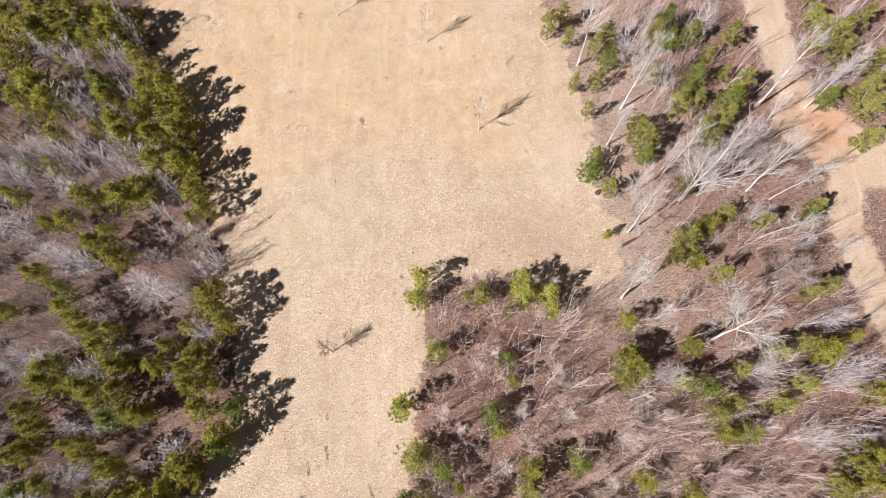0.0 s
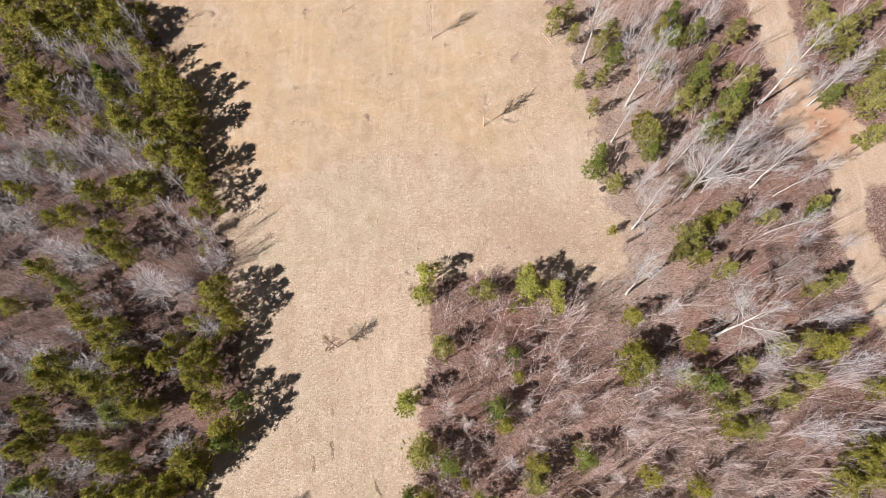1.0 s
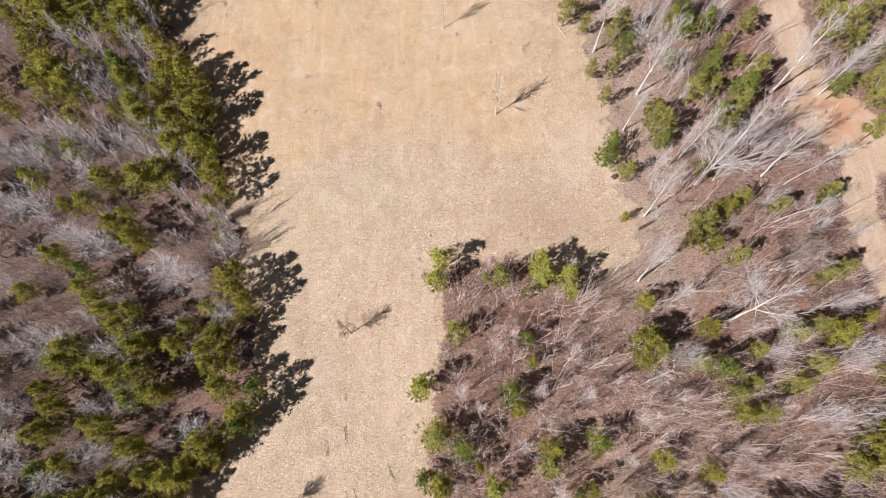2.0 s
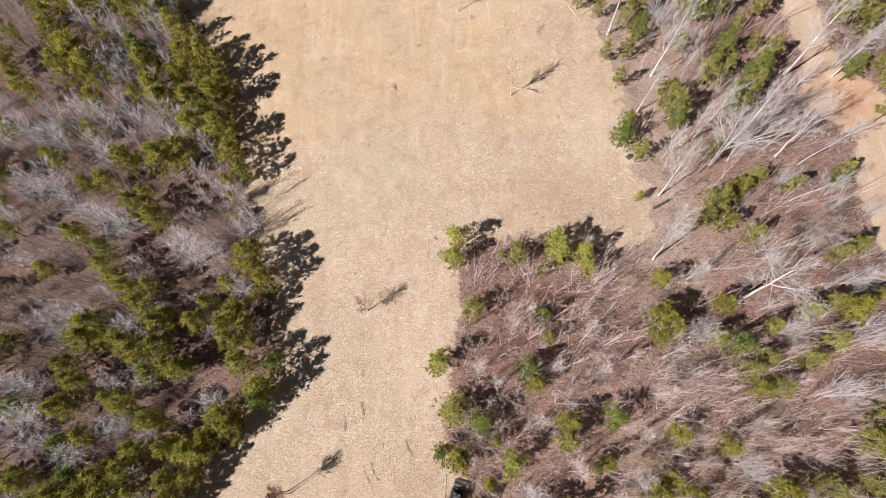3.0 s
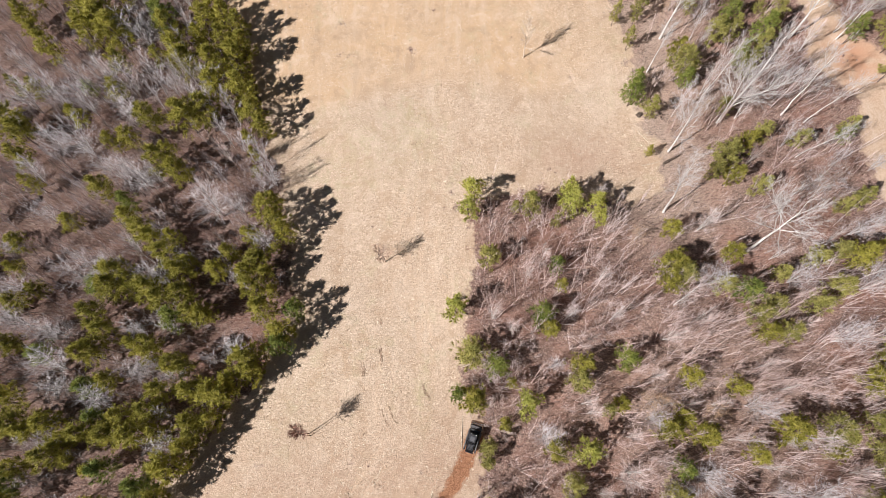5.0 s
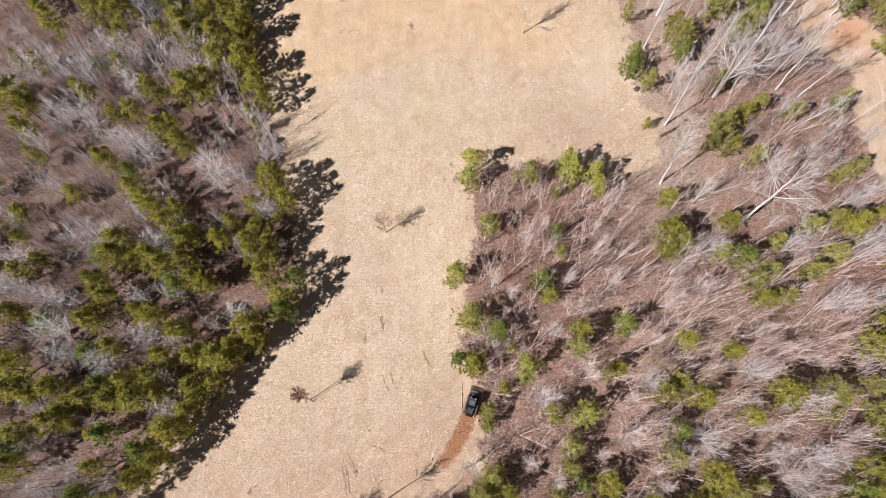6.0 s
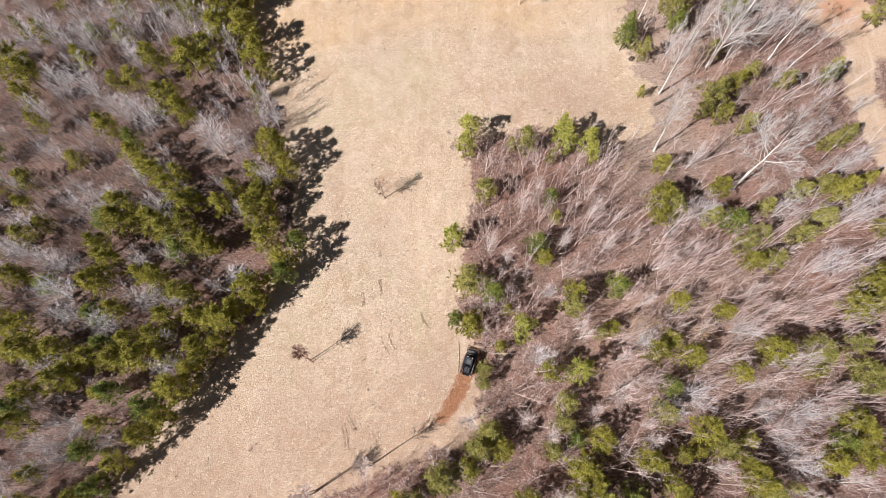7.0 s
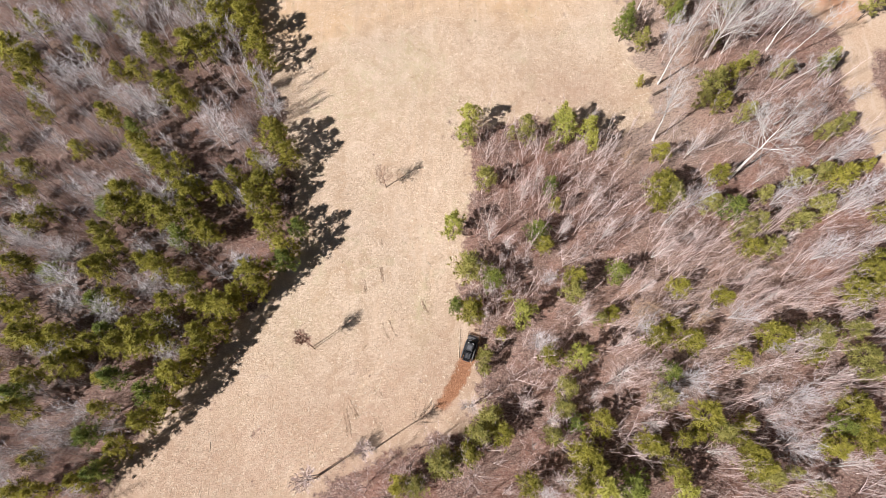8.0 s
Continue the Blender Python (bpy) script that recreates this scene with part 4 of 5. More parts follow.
for x, y, height, girth, lean_x, lean_y, first, spread, seed, twig_material in LONE:
    tree = bare_tree("slender_tree", seed, height, girth * (1.0 if twig_material is TAN_TWIGS else 1.35), (lean_x, lean_y), first, spread * 1.25, 18 if seed in (401, 404, 405) else 13, 1, 9 if seed in (404, 405) else 8, STRAW_BARK if twig_material is TAN_TWIGS else TWIG_BARK if twig_material in (TAN_LEAFED, RED_TWIGS) else WHITE_BARK, twig_material,
                     "slender leafless tree standing alone in the mown field", thick=0.8, slant=0.8 if seed in (401, 402, 403) else 1.0, wobble=0.002)
    tagged(tree, group="lone trees in the field")
    tree.location = ground_at(x, y)


# ---- leafless trees in the woods ----
ASH = "leafless young tree with a fan of fine grey twigs"
POLE = "thin leafless sapling with pale bark and upright branches"
bare_trees = Stand([lambda i=i: clump_tree(500 + i, 8.0, 5 + i % 2, 0.17, ASH_BARK, FAN_TWIGS, ASH, 200, 0.05, 0.5, (0.6, 1.4)) for i in range(3)]
                   + [lambda i=i: bare_tree("bare_tree", 503 + i, 8.0, 0.055, (0.2, 0.1), 0.2, 0.26, 15, 1, 5, ASH_BARK, FAN_TWIGS, ASH, thick=0.7, slant=0.62, wobble=0.004, wild=0.05, stout=0.42) for i in range(2)]
                   + [lambda i=i: clump_tree(520 + i, 8.0, 3 + i % 2, 0.075, WHITE_BARK, GREY_TWIGS, POLE, 190, 0.055, 0.95) for i in range(4)]
                   + [lambda i=i: clump_tree(540 + i, 7.0, 5, 0.14, GREY_BARK, BROWN_TWIGS, "leafless young tree with dense brown twigs", 170, 0.04, 0.6, (0.5, 1.2)) for i in range(3)],
                   "leafless trees in the woods")
# crowns that stand out: x, y, height, width
FANS_WEST_1 = [(-34.4, 19.6, 8.5, 4.2), (-61.9, 36, 7.8, 3.8), (-58.7, 36.9, 7.5, 3.4), (-53.7, 35.2, 7.5, 3.4), (-53, 29.1, 8.5, 4.4), (-56.5, 29, 7.5, 3.3), (-44.2, 24, 7.8, 3.6), (-48.3, 25.2, 7.5, 3.3), (-41.5, 23.7, 7.2, 2.9), (-59, 25.1, 7.2, 2.9), (-47.2, 11.7, 8.5, 4.1), (-50.8, 11.8, 8.5, 4.1), (-51.7, 0.8, 8.5, 3.9), (-32.4, 1.1, 6.8, 2.3), (-37.7, -8, 6.8, 2.2), (-41.3, 0, 7.2, 2.6), (-30.1, 10, 6.8, 2.3), (-28.4, 25.7, 7.2, 2.9), (-30.7, 26.7, 7.2, 2.9), (-27.6, 23.4, 6.8, 2.5), (-50.5, -1.6, 7.2, 2.6), (-47.7, -13.9, 7.2, 2.5), (-51.5, -15.9, 7.2, 2.5), (-33.9, 29.3, 7.2, 2.9)]
FANS_WEST_2 = [(-33.4, 32.7, 7.2, 3), (-40, 36.6, 7.2, 3), (-47.2, 32.8, 7.2, 3), (-56.6, 6, 7.5, 3), (-53.5, 4.5, 7.5, 3), (-58.2, 10.3, 7.5, 3.1), (-43, 14, 7.5, 3.1), (-52.8, 53, 8.4, 3.7), (-48.8, 51.6, 8, 3.3), (-47.1, 45.1, 8.4, 3.6), (-42.3, 51.7, 7.6, 3), (-41.3, 55.9, 7.6, 3), (-50.9, 38.3, 8.4, 3.5), (-52.9, 37.3, 8.4, 3.5), (-47.7, 37.3, 8.4, 3.5), (-44.1, 37.5, 8.4, 3.5), (-39, 37.7, 8.4, 3.5)]
FANS_EAST_1 = [(12.5, -11.6, 8.5, 4.6), (20.4, -11.9, 7.1, 3.2), (31.6, -8.4, 7.4, 3.5), (30.1, -19, 7.4, 3.3), (35.3, -21, 7.4, 3.3), (5.5, -22, 7.1, 3.1), (2.4, -14.3, 6.5, 2.7), (-3.5, -14.2, 7.1, 3.3), (16.5, -1.8, 6.2, 2.5), (27.2, -11.2, 6.5, 2.6), (31.7, -14.1, 7.4, 3.4), (29.1, -16.2, 6.8, 2.8), (22.1, -19.3, 7.4, 3.4), (30.9, -22.1, 6.8, 2.8), (42.1, 7.8, 6.8, 3.1), (38.5, 19.7, 6.8, 3.3), (33.9, 8.8, 6.5, 2.9), (15.7, -6.1, 6.2, 2.4), (17.5, -13.2, 6.2, 2.4), (22.2, 4.4, 6.8, 3.1), (20.4, 6.4, 7.1, 3.5), (18.7, 2.5, 6.8, 3.1), (12, 9.6, 6.2, 2.6), (7.7, 5, 6.2, 2.6)]
FANS_EAST_2 = [(1.2, 3.9, 6.2, 2.6), (-0.7, 5.3, 6.5, 2.9), (4.3, -7.7, 6.5, 2.7), (9.4, -5.4, 6.5, 2.8), (13.4, -7.9, 6.2, 2.4), (24.3, 15.3, 6.8, 3.3), (28.4, -0.9, 6.5, 2.8), (29.8, -3.5, 6.5, 2.7), (37.6, 1.9, 6.8, 3.1), (36.8, -11.9, 6.2, 2.3), (9.9, -13.6, 6.2, 2.4), (15.4, -16.2, 6.5, 2.6), (12.8, 4.8, 6.2, 2.6), (3.5, 10.1, 5.9, 2.3), (27, 51.9, 7.8, 3.4), (24, 49, 7.5, 3.1), (33.3, 51.8, 7.5, 3.1), (41.5, 40, 7.5, 2.9), (46.5, 42.6, 7.8, 3.2), (50.4, 44.7, 7.8, 3.2), (50.6, 51.3, 7.5, 3), (36.6, 34.9, 7.8, 3.2), (27.3, 33.7, 7.8, 3.2), (31.2, 30.1, 8.2, 3.4)]
FANS_EAST_3 = [(23.2, 30.5, 7.5, 2.9), (27.1, 41.9, 7.5, 3), (42.3, 9, 8.5, 3.3), (40.8, 2, 8.5, 3.2), (41.8, 14.3, 7.2, 2.3)]
for rows, kinds in ((FANS_WEST_1, (0, 1, 2, 3, 4)), (FANS_WEST_2, (0, 1, 2, 3, 4)), (FANS_EAST_1, (0, 5, 6, 7, 8)), (FANS_EAST_2, (2, 5, 6, 7, 8)), (FANS_EAST_3, (1, 3))):
    for x, y, height, width in rows:
        bare_trees.plant(int(rng.choice(kinds)), x, y, rng.uniform(0, 6.28), width / 3.0, height / 8.0, rng.normal(0, 0.04))
for x, y in scattered(120, (-80, -34), (-24, 76), 2.0, 21):
    kind = rng.choice([0, 1, 2, 3, 4, 0, 5, 9, 10])
    size = rng.uniform(0.6, 1.0)
    bare_trees.plant(int(kind), x, y, rng.uniform(0, 6.28), size * 1.05, size, rng.normal(0, 0.04))
for x, y in scattered(22, (-68, -32), (-45, -6), 1.8, 26):
    bare_trees.plant(int(rng.choice((0, 2, 4, 9, 11))), x, y, rng.uniform(0, 6.28), rng.uniform(0.6, 0.9), rng.uniform(0.5, 0.85), rng.normal(0, 0.04))
for x, y in scattered(66, (-22, -34), (60, 76), 2.4, 22):
    kind = rng.choice([0, 2, 5, 6, 7, 8, 5, 6, 10])
    size = rng.uniform(0.55, 0.95)
    bare_trees.plant(int(kind), x, y, rng.uniform(0, 6.28), size, size, rng.normal(0, 0.04))

# ---- young oaks with dry leaves ----
oaks = Stand([lambda: leafy_tree(601, RUSSET, "young oak keeping its dry russet leaves"), lambda: leafy_tree(602, RUSSET, "young oak keeping its dry russet leaves"),
              lambda: leafy_tree(603, TAN, "young beech keeping its dry tan leaves")], "young trees with dry leaves")
OAKS = [(36.3, 19.6, 0, 1.6), (38.3, 19.1, 1, 1.5), (16, -4.6, 2, 1.1), (17.2, -5, 2, 0.9), (22.6, -5.4, 2, 0.9), (-56.3, 26.5, 0, 0.9), (-50.5, 32, 1, 0.9), (-33.5, 15.5, 0, 0.9), (-31.8, 14.2, 1, 0.8), (-40.5, 0.8, 0, 0.8), (-43.5, -2.2, 1, 0.8), (-57, -9, 0, 1), (-49.5, 24.2, 2, 0.8), (24.9, 46.5, 2, 0.8), (3, 14, 0, 0.6), (0.6, 13.2, 1, 0.5)]
OAKS_SOUTH_WEST = [(-56.1, -8.3, 0, 0.9), (-54.8, -18.1, 1, 0.9), (-52, -19.3, 0, 0.8), (-49.7, -17.6, 1, 0.8), (-52.7, -22.2, 0, 0.9), (-45.5, 2.8, 1, 0.7), (-37.1, 3.2, 0, 0.7), (-57.9, 12, 1, 0.8), (-62.6, 24.1, 0, 0.9)]
SCATTERED_OAKS = [(x, y, i % 3, 0.5 + 0.05 * (i % 7)) for i, (x, y) in enumerate(scattered(16, (-66, -20), (-28, 50), 4.0, 28, 1.5) + scattered(10, (0, -24), (44, 44), 5.0, 29, 1.5))]
for x, y, kind, size in OAKS + OAKS_SOUTH_WEST + SCATTERED_OAKS:
    oaks.plant(kind, x, y, rng.uniform(0, 6.28), size, size)


# ---- thickets ----
def patchy(x, y, r, shift=0.0, depth=0.45):
    """Picks places in clumps, with gaps of bare litter between them."""
    field = np.sin(x * 0.62 + 1.4 * np.sin(y * 0.37 + shift)) * np.sin(y * 0.55 + 1.7 * np.sin(x * 0.31 + shift)) + 0.6 * np.sin(x * 1.27 + shift + np.sin(y * 0.8)) * np.sin(y * 1.13 + 2.0)
    return field > r.normal(0.1, 0.28, len(x)) - depth * 0.3


def thicket(name, count, low, high, seed, heights, material, label, branches, twigs_each, keep=None, girth=0.022, slope=0.5, stems=1, fine=0.0034):
    """Hundreds of saplings too close to tell apart, as one growth."""
    r = np.random.default_rng(seed)
    kinds = []
    for _ in range(9):
        g = Growth()
        k = np.linspace(0, 1, 5)
        for _ in range(stems):
            size = 1.0 if stems == 1 else r.uniform(0.7, 1.0)
            points = np.stack([np.zeros(5), np.zeros(5), k * size], 1)
            points[1:] += np.cumsum(r.normal(0, 0.007, (4, 3)) * (1, 1, 0), axis=0)
            if stems > 1:
                points += k[:, None] ** 1.05 * np.append(r.normal(0, 0.16, 2), 0.0)
            g.tube(points, girth / 6.0 * (1 - 0.8 * k), 3)
            f = r.uniform(0.25, 0.97, branches)
            base = np.stack([np.interp(f, k, points[:, c]) for c in range(3)], 1)
            a = r.uniform(0, 6.28, branches)
            tilt = r.uniform(0.25, 0.9, branches) * slope * 1.6
            way = np.stack([np.cos(a) * np.sin(tilt), np.sin(a) * np.sin(tilt), np.cos(tilt)], 1)
            long = (0.34 * (1.15 - f) * r.uniform(0.6, 1.2, branches))[:, None]
            side, _ = across(unit(way + r.normal(0, 0.3, way.shape)))
            g.blades(base, base + way * long, np.full(branches, girth / 6.0 * 0.42), side)
            pick = r.integers(0, branches, twigs_each)
            along = r.uniform(0.25, 0.9, (twigs_each, 1))
            start = base[pick] + way[pick] * long[pick] * along
            heading = unit(way[pick] + r.normal(0, 0.45, (twigs_each, 3)))
            side, _ = across(unit(heading + r.normal(0, 0.4, heading.shape)))
            g.blades(start, start + heading * r.uniform(0.06, 0.16, (twigs_each, 1)), np.full(twigs_each, fine), side)
        kinds.append(g.arrays())
    x, y = r.uniform(low[0], high[0], count * (4 if keep is None else 12)), r.uniform(low[1], high[1], count * (4 if keep is None else 12))
    good = in_woods(x, y, 0.5)
    if keep is not None:
        good &= keep(x, y, r)
    # little grows in the deep shade on the far side of the pines
    shade = np.full(len(x), 99.0)
    for px, py in PINE_SPOTS:
        shade = np.minimum(shade, np.hypot(x - px - 2.9, y - py - 1.8))
    good &= (shade > 1.7) | (r.random(len(x)) > 0.6)
    x, y = x[good][:count], y[good][:count]
    z = rise(x, y)
    verts, faces, total = [], [], 0
    for i in range(len(x)):
        v, f = kinds[i % 9]
        h, a = r.uniform(*heights), r.uniform(0, 6.28)
        lean = r.normal(0, 0.07, 2)
        c, s = math.cos(a), math.sin(a)
        w = np.empty_like(v)
        w[:, 0] = (c * v[:, 0] - s * v[:, 1] + lean[0] * v[:, 2]) * h + x[i]
        w[:, 1] = (s * v[:, 0] + c * v[:, 1] + lean[1] * v[:, 2]) * h + y[i]
        w[:, 2] = v[:, 2] * h + z[i] - 0.05
        verts.append(w), faces.append(f + total)
        total += len(v)
    data = mesh_from(name, np.concatenate(verts), np.concatenate(faces), material)
    return tagged(new(name, data), label, "saplings", kind="stuff")


thicket("sapling_thicket", 2700, (-16, -34), (62, 72), 31, (3.0, 7.4), GREY_TWIGS, "dense thicket of thin pale leafless saplings", 14, 18, lambda x, y, r: (r.random(len(x)) > 0.72 * ((y > 10) & (x > 15))) & patchy(x, y, r, 0.7, 1.3), 0.026, 0.34, 2, 0.0015)
thicket("sapling_thicket", 2300, (-80, -36), (-24, 74), 32, (2.0, 5.2), WEST_TWIGS, "dense thicket of thin grey leafless saplings", 14, 22, lambda x, y, r: patchy(x, y, r, 2.1, 0.6), 0.03, 0.55, 2, 0.0022)
thicket("undergrowth", 2900, (-16, -34), (62, 72), 33, (0.9, 3.0), BROWN_TWIGS, "low brown leafless undergrowth on fallen leaves", 10, 26, girth=0.028, slope=0.7, fine=0.0028)
thicket("undergrowth", 2500, (-80, -36), (-24, 74), 34, (1.0, 3.2), BROWN_TWIGS, "low brown leafless undergrowth on fallen leaves", 10, 28, girth=0.03, slope=0.75, fine=0.0028)

thicket("undergrowth", 420, (-52, -34), (-22, 74), 37, (1.4, 4.0), BROWN_TWIGS, "brown leafless shrubs along the field's edge", 11, 30,
        lambda x, y, r: inside_by(x, y, FIELD) > -2.6, 0.04, 0.9)
thicket("undergrowth", 1000, (-76, -36), (-24, 70), 35, (1.2, 3.4), RED_TWIGS, "reddish leafless shrubs between the pines", 10, 30, girth=0.04, slope=0.9)
thicket("undergrowth", 700, (15, 12), (46, 62), 38, (0.8, 2.6), TAN_LEAFED, "pale tan leafless brush under the tall trees", 10, 24, girth=0.034, slope=0.8)
thicket("undergrowth", 420, (-26, -28), (24, 62), 39, (0.7, 2.4), BROWN_TWIGS, "brown leafless brush spilling onto the mown field", 11, 26,
        lambda x, y, r: (inside_by(x, y, FIELD) > -2.4) & (x > -24), 0.034, 0.9)
thicket("undergrowth", 450, (-4, 4), (12, 20), 36, (0.8, 2.2), RED_TWIGS, "reddish leafless shrubs beside the field", 10, 26, girth=0.04, slope=0.9)


def build_straw(count, seed):
    """Loose cut stalks lying on the field."""
    r = np.random.default_rng(seed)
    x, y = r.uniform(-56, 21, count * 3), r.uniform(-34, 72, count * 3)
    depth = inside_by(x, y, FIELD)
    good = (depth > r.uniform(-0.6, 0.8, len(x))) & (away_from(x, y, DUG) > r.uniform(0.3, 1.6, len(x)))
    x, y = x[good][:count], y[good][:count]
    z = rise(x, y) + 0.055
    a = r.normal(0, 0.7, len(x)) + 2.2 * np.sin(x * 0.55 + 1.3 * np.sin(y * 0.4)) + 1.9 * np.sin(y * 0.47 + x * 0.21)
    long = r.uniform(0.14, 0.42, len(x)) * r.uniform(0.5, 1.4, len(x)) * np.where(r.random(len(x)) < 0.02, 2.2, 1.0)
    base = np.stack([x, y, z], 1)
    tip = base + np.stack([np.cos(a) * long, np.sin(a) * long, r.uniform(0.0, 0.09, len(x))], 1)
    g = Growth()
    across_it = np.stack([-np.sin(a), np.cos(a), r.normal(0, 0.35, len(x))], 1)
    g.blades(base, tip, r.uniform(0.016, 0.04, len(x)) * np.where(r.random(len(x)) < 0.05, 1.5, 1.0), across_it)
    return tagged(new("straw", g.mesh("straw", STRAW)), "loose pale cut stalks strewn over the field", "straw", kind="stuff")


build_straw(100000, 41)


def build_furrow(line, gauge, seed):
    """Scuffed lines of dark crumbs and bent stalks that wheels have left, one each side of a line."""
    r = np.random.default_rng(seed)
    line = np.array(line, float)
    g = Growth()
    for side in (-gauge, gauge):
        seg = np.linalg.norm(np.diff(line, axis=0), axis=1)
        at = np.concatenate([[0], np.cumsum(seg)])
        n = int(at[-1] * 15)
        k = r.uniform(0, at[-1], n)
        x, y = np.interp(k, at, line[:, 0]), np.interp(k, at, line[:, 1])
        ahead = np.stack([np.interp(k + 0.3, at, line[:, 0]) - np.interp(k - 0.3, at, line[:, 0]), np.interp(k + 0.3, at, line[:, 1]) - np.interp(k - 0.3, at, line[:, 1])], 1)
        ahead = unit(ahead)
        gone = np.sin(k * 0.9 + seed) > -0.35
        x, y = x - ahead[:, 1] * side + r.normal(0, 0.04, n), y + ahead[:, 0] * side + r.normal(0, 0.04, n)
        base = np.stack([x, y, rise(x, y) + 0.07], 1)
        way = np.concatenate([ahead + r.normal(0, 0.25, (n, 2)), r.uniform(0, 0.25, (n, 1))], 1)
        g.spikes(base[gone], (base + unit(way) * r.uniform(0.12, 0.4, (n, 1)))[gone], r.uniform(0.018, 0.042, n)[gone])
    return tagged(new("wheel_mark", g.mesh("wheel_mark", SCUFF)), "scuffed brown wheel mark in the mown straw", "wheel mark", kind="stuff")


SCUFFS = [  # a line that wheels have scored, half the gauge
    ([(-13.2, -4.2), (-12.8, -5.5), (-12.2, -6.3)], 0.45), ([(-9.0, -1.6), (-8.5, -2.9), (-8.0, -3.6)], 0.06), ([(-16.0, 0.9), (-15.7, -0.2), (-16.0, -1.6)], 0.12),
    ([(-13.8, 6.0), (-13.9, 2.6), (-13.6, 0.5)], 0.10), ([(-9.4, -6.9), (-8.0, -7.8), (-6.8, -8.3)], 0.05), ([(-10.2, -11.4), (-10.0, -12.4), (-9.7, -13.1)], 0.10),
    ([(-17.9, -13.9), (-17.4, -15.7), (-17.3, -16.9)], 0.2), ([(-17.6, -12.9), (-16.9, -14.1), (-16.3, -15.1)], 0.15), ([(-14.4, -11.9), (-13.7, -12.7)], 0.2),
    ([(-14.2, -15.0), (-13.7, -16.2)], 0.25), ([(-17.0, -12.4), (-16.0, -13.5)], 0.12),
]
for i, (line, gauge) in enumerate(SCUFFS):
    build_furrow(line, gauge, 50 + i)


# ---- fallen wood ----
def fallen_log(name, x0, y0, x1, y1, radius, material, label, seed):
    """A trunk or stick lying on the ground, slightly bent, with a broken end and a few stubs."""
    r = np.random.default_rng(seed)
    k = np.linspace(0, 1, 7)
    xs, ys = x0 + (x1 - x0) * k, y0 + (y1 - y0) * k
    length = math.hypot(x1 - x0, y1 - y0)
    bend = np.sin(k * 3.1) * length * r.normal(0, 0.03)
    xs, ys = xs - bend * (y1 - y0) / length, ys + bend * (x1 - x0) / length
    points = np.stack([xs, ys, rise(xs, ys) + 0.05 + radius * 0.9], 1)
    g = Growth()
    g.tube(points, radius * (1.0 - 0.45 * k) * np.where((k == 0) | (k == 1), 0.7, 1.0), 7)
    for i in r.integers(2, 6, 4):
        way = unit(r.normal(0, 1, 3) * (1, 1, 0.3) + (0, 0, 0.35))
        g.spikes(points[i][None], (points[i] + way * min(0.5, length * 0.25))[None], [radius * 0.4])
    return tagged(new(name, g.mesh(name, material)), label, "log")


PALE_LOG, STICK = "bleached fallen trunk lying on the ground", "bleached broken stick lying in the straw"
WOOD = [(-4.62, -8.75, -4.41, -5.44, 0.07), (13.36, 53.41, 14.83, 50.9, 0.09), (14.51, 51.6, 18.93, 54.86, 0.09), (11.74, 55.1, 13.54, 55.88, 0.06), (15.05, 51.74, 16.47, 52.71, 0.05), (13.07, 54.57, 14.33, 54.14, 0.05), (-4.48, -0.1, -1.7, 0.79, 0.07), (18.72, 28.71, 20.21, 26.52, 0.06), (-2.67, -0.6, -0.76, 0.42, 0.05), (-3.16, -0.01, -1.91, -0.38, 0.04), (18.67, 23.9, 21.43, 24.51, 0.05), (-3.61, 11.33, -1.98, 10.32, 0.05)]
for i, row in enumerate(WOOD):
    tagged(fallen_log("fallen_log", *row, DEAD_WOOD, PALE_LOG, 700 + i), group="fallen trunks along the wood")
STICKS = [(-33.38, -17.44, -33.41, -18.48, 0.06), (-34.11, -22.51, -33.81, -23.51, 0.04), (-8.11, 2.76, -7.66, 2.09, 0.05), (16.41, 47.42, 17.59, 46.61, 0.05), (-8.29, 17.54, -6.79, 16.95, 0.04), (-6.42, 11.1, -5.63, 10.44, 0.04), (19.47, 27.96, 20.19, 26.94, 0.04), (17.82, 29.47, 18.42, 28.43, 0.04), (-4.29, 8.2, -3.63, 9.3, 0.04), (-15.86, -14.82, -16.63, -15.24, 0.04), (-6.18, -15.62, -5.24, -16.24, 0.04), (-2.31, -13.87, -0.66, -12.37, 0.04), (-2.64, -14.17, -0.38, -13.3, 0.04), (-3.4, -13.4, -1.6, -12.6, 0.04)]
for i, row in enumerate(STICKS):
    tagged(fallen_log("stick", *row, DEAD_WOOD, STICK, 730 + i), group="sticks in the straw")
fallen_log("fallen_log", 21.35, 24.0, 23.48, 25.08, 0.2, DARK_WOOD, "dark rotten log under a tall pale tree", 760)


def stump(x, y, radius, height, seed):
    r = np.random.default_rng(seed)
    g = Growth()
    base = np.array(ground_at(x, y))
    g.tube(base + np.array([(0, 0, -0.1), (0, 0, height * 0.4), (0.02, 0, height), (0.02, 0, height + 0.01)]), [radius * 1.4, radius, radius * 0.9, 0.01], 9)
    a = r.uniform(0, 6.28, 5)
    start = base + np.stack([np.cos(a), np.sin(a), 0 * a], 1) * radius * 0.8 + (0, 0, 0.12)
    g.spikes(start, start + np.stack([np.cos(a), np.sin(a), 0 * a - 0.3], 1) * radius * 1.6, radius * 0.3)
    return tagged(new("stump", g.mesh("stump", DARK_WOOD)), "dark weathered tree stump at the field's edge", "stump")


stump(19.1, 30.8, 0.28, 0.45, 771)
stump(-41.9, -21.0, 0.14, 0.3, 772)


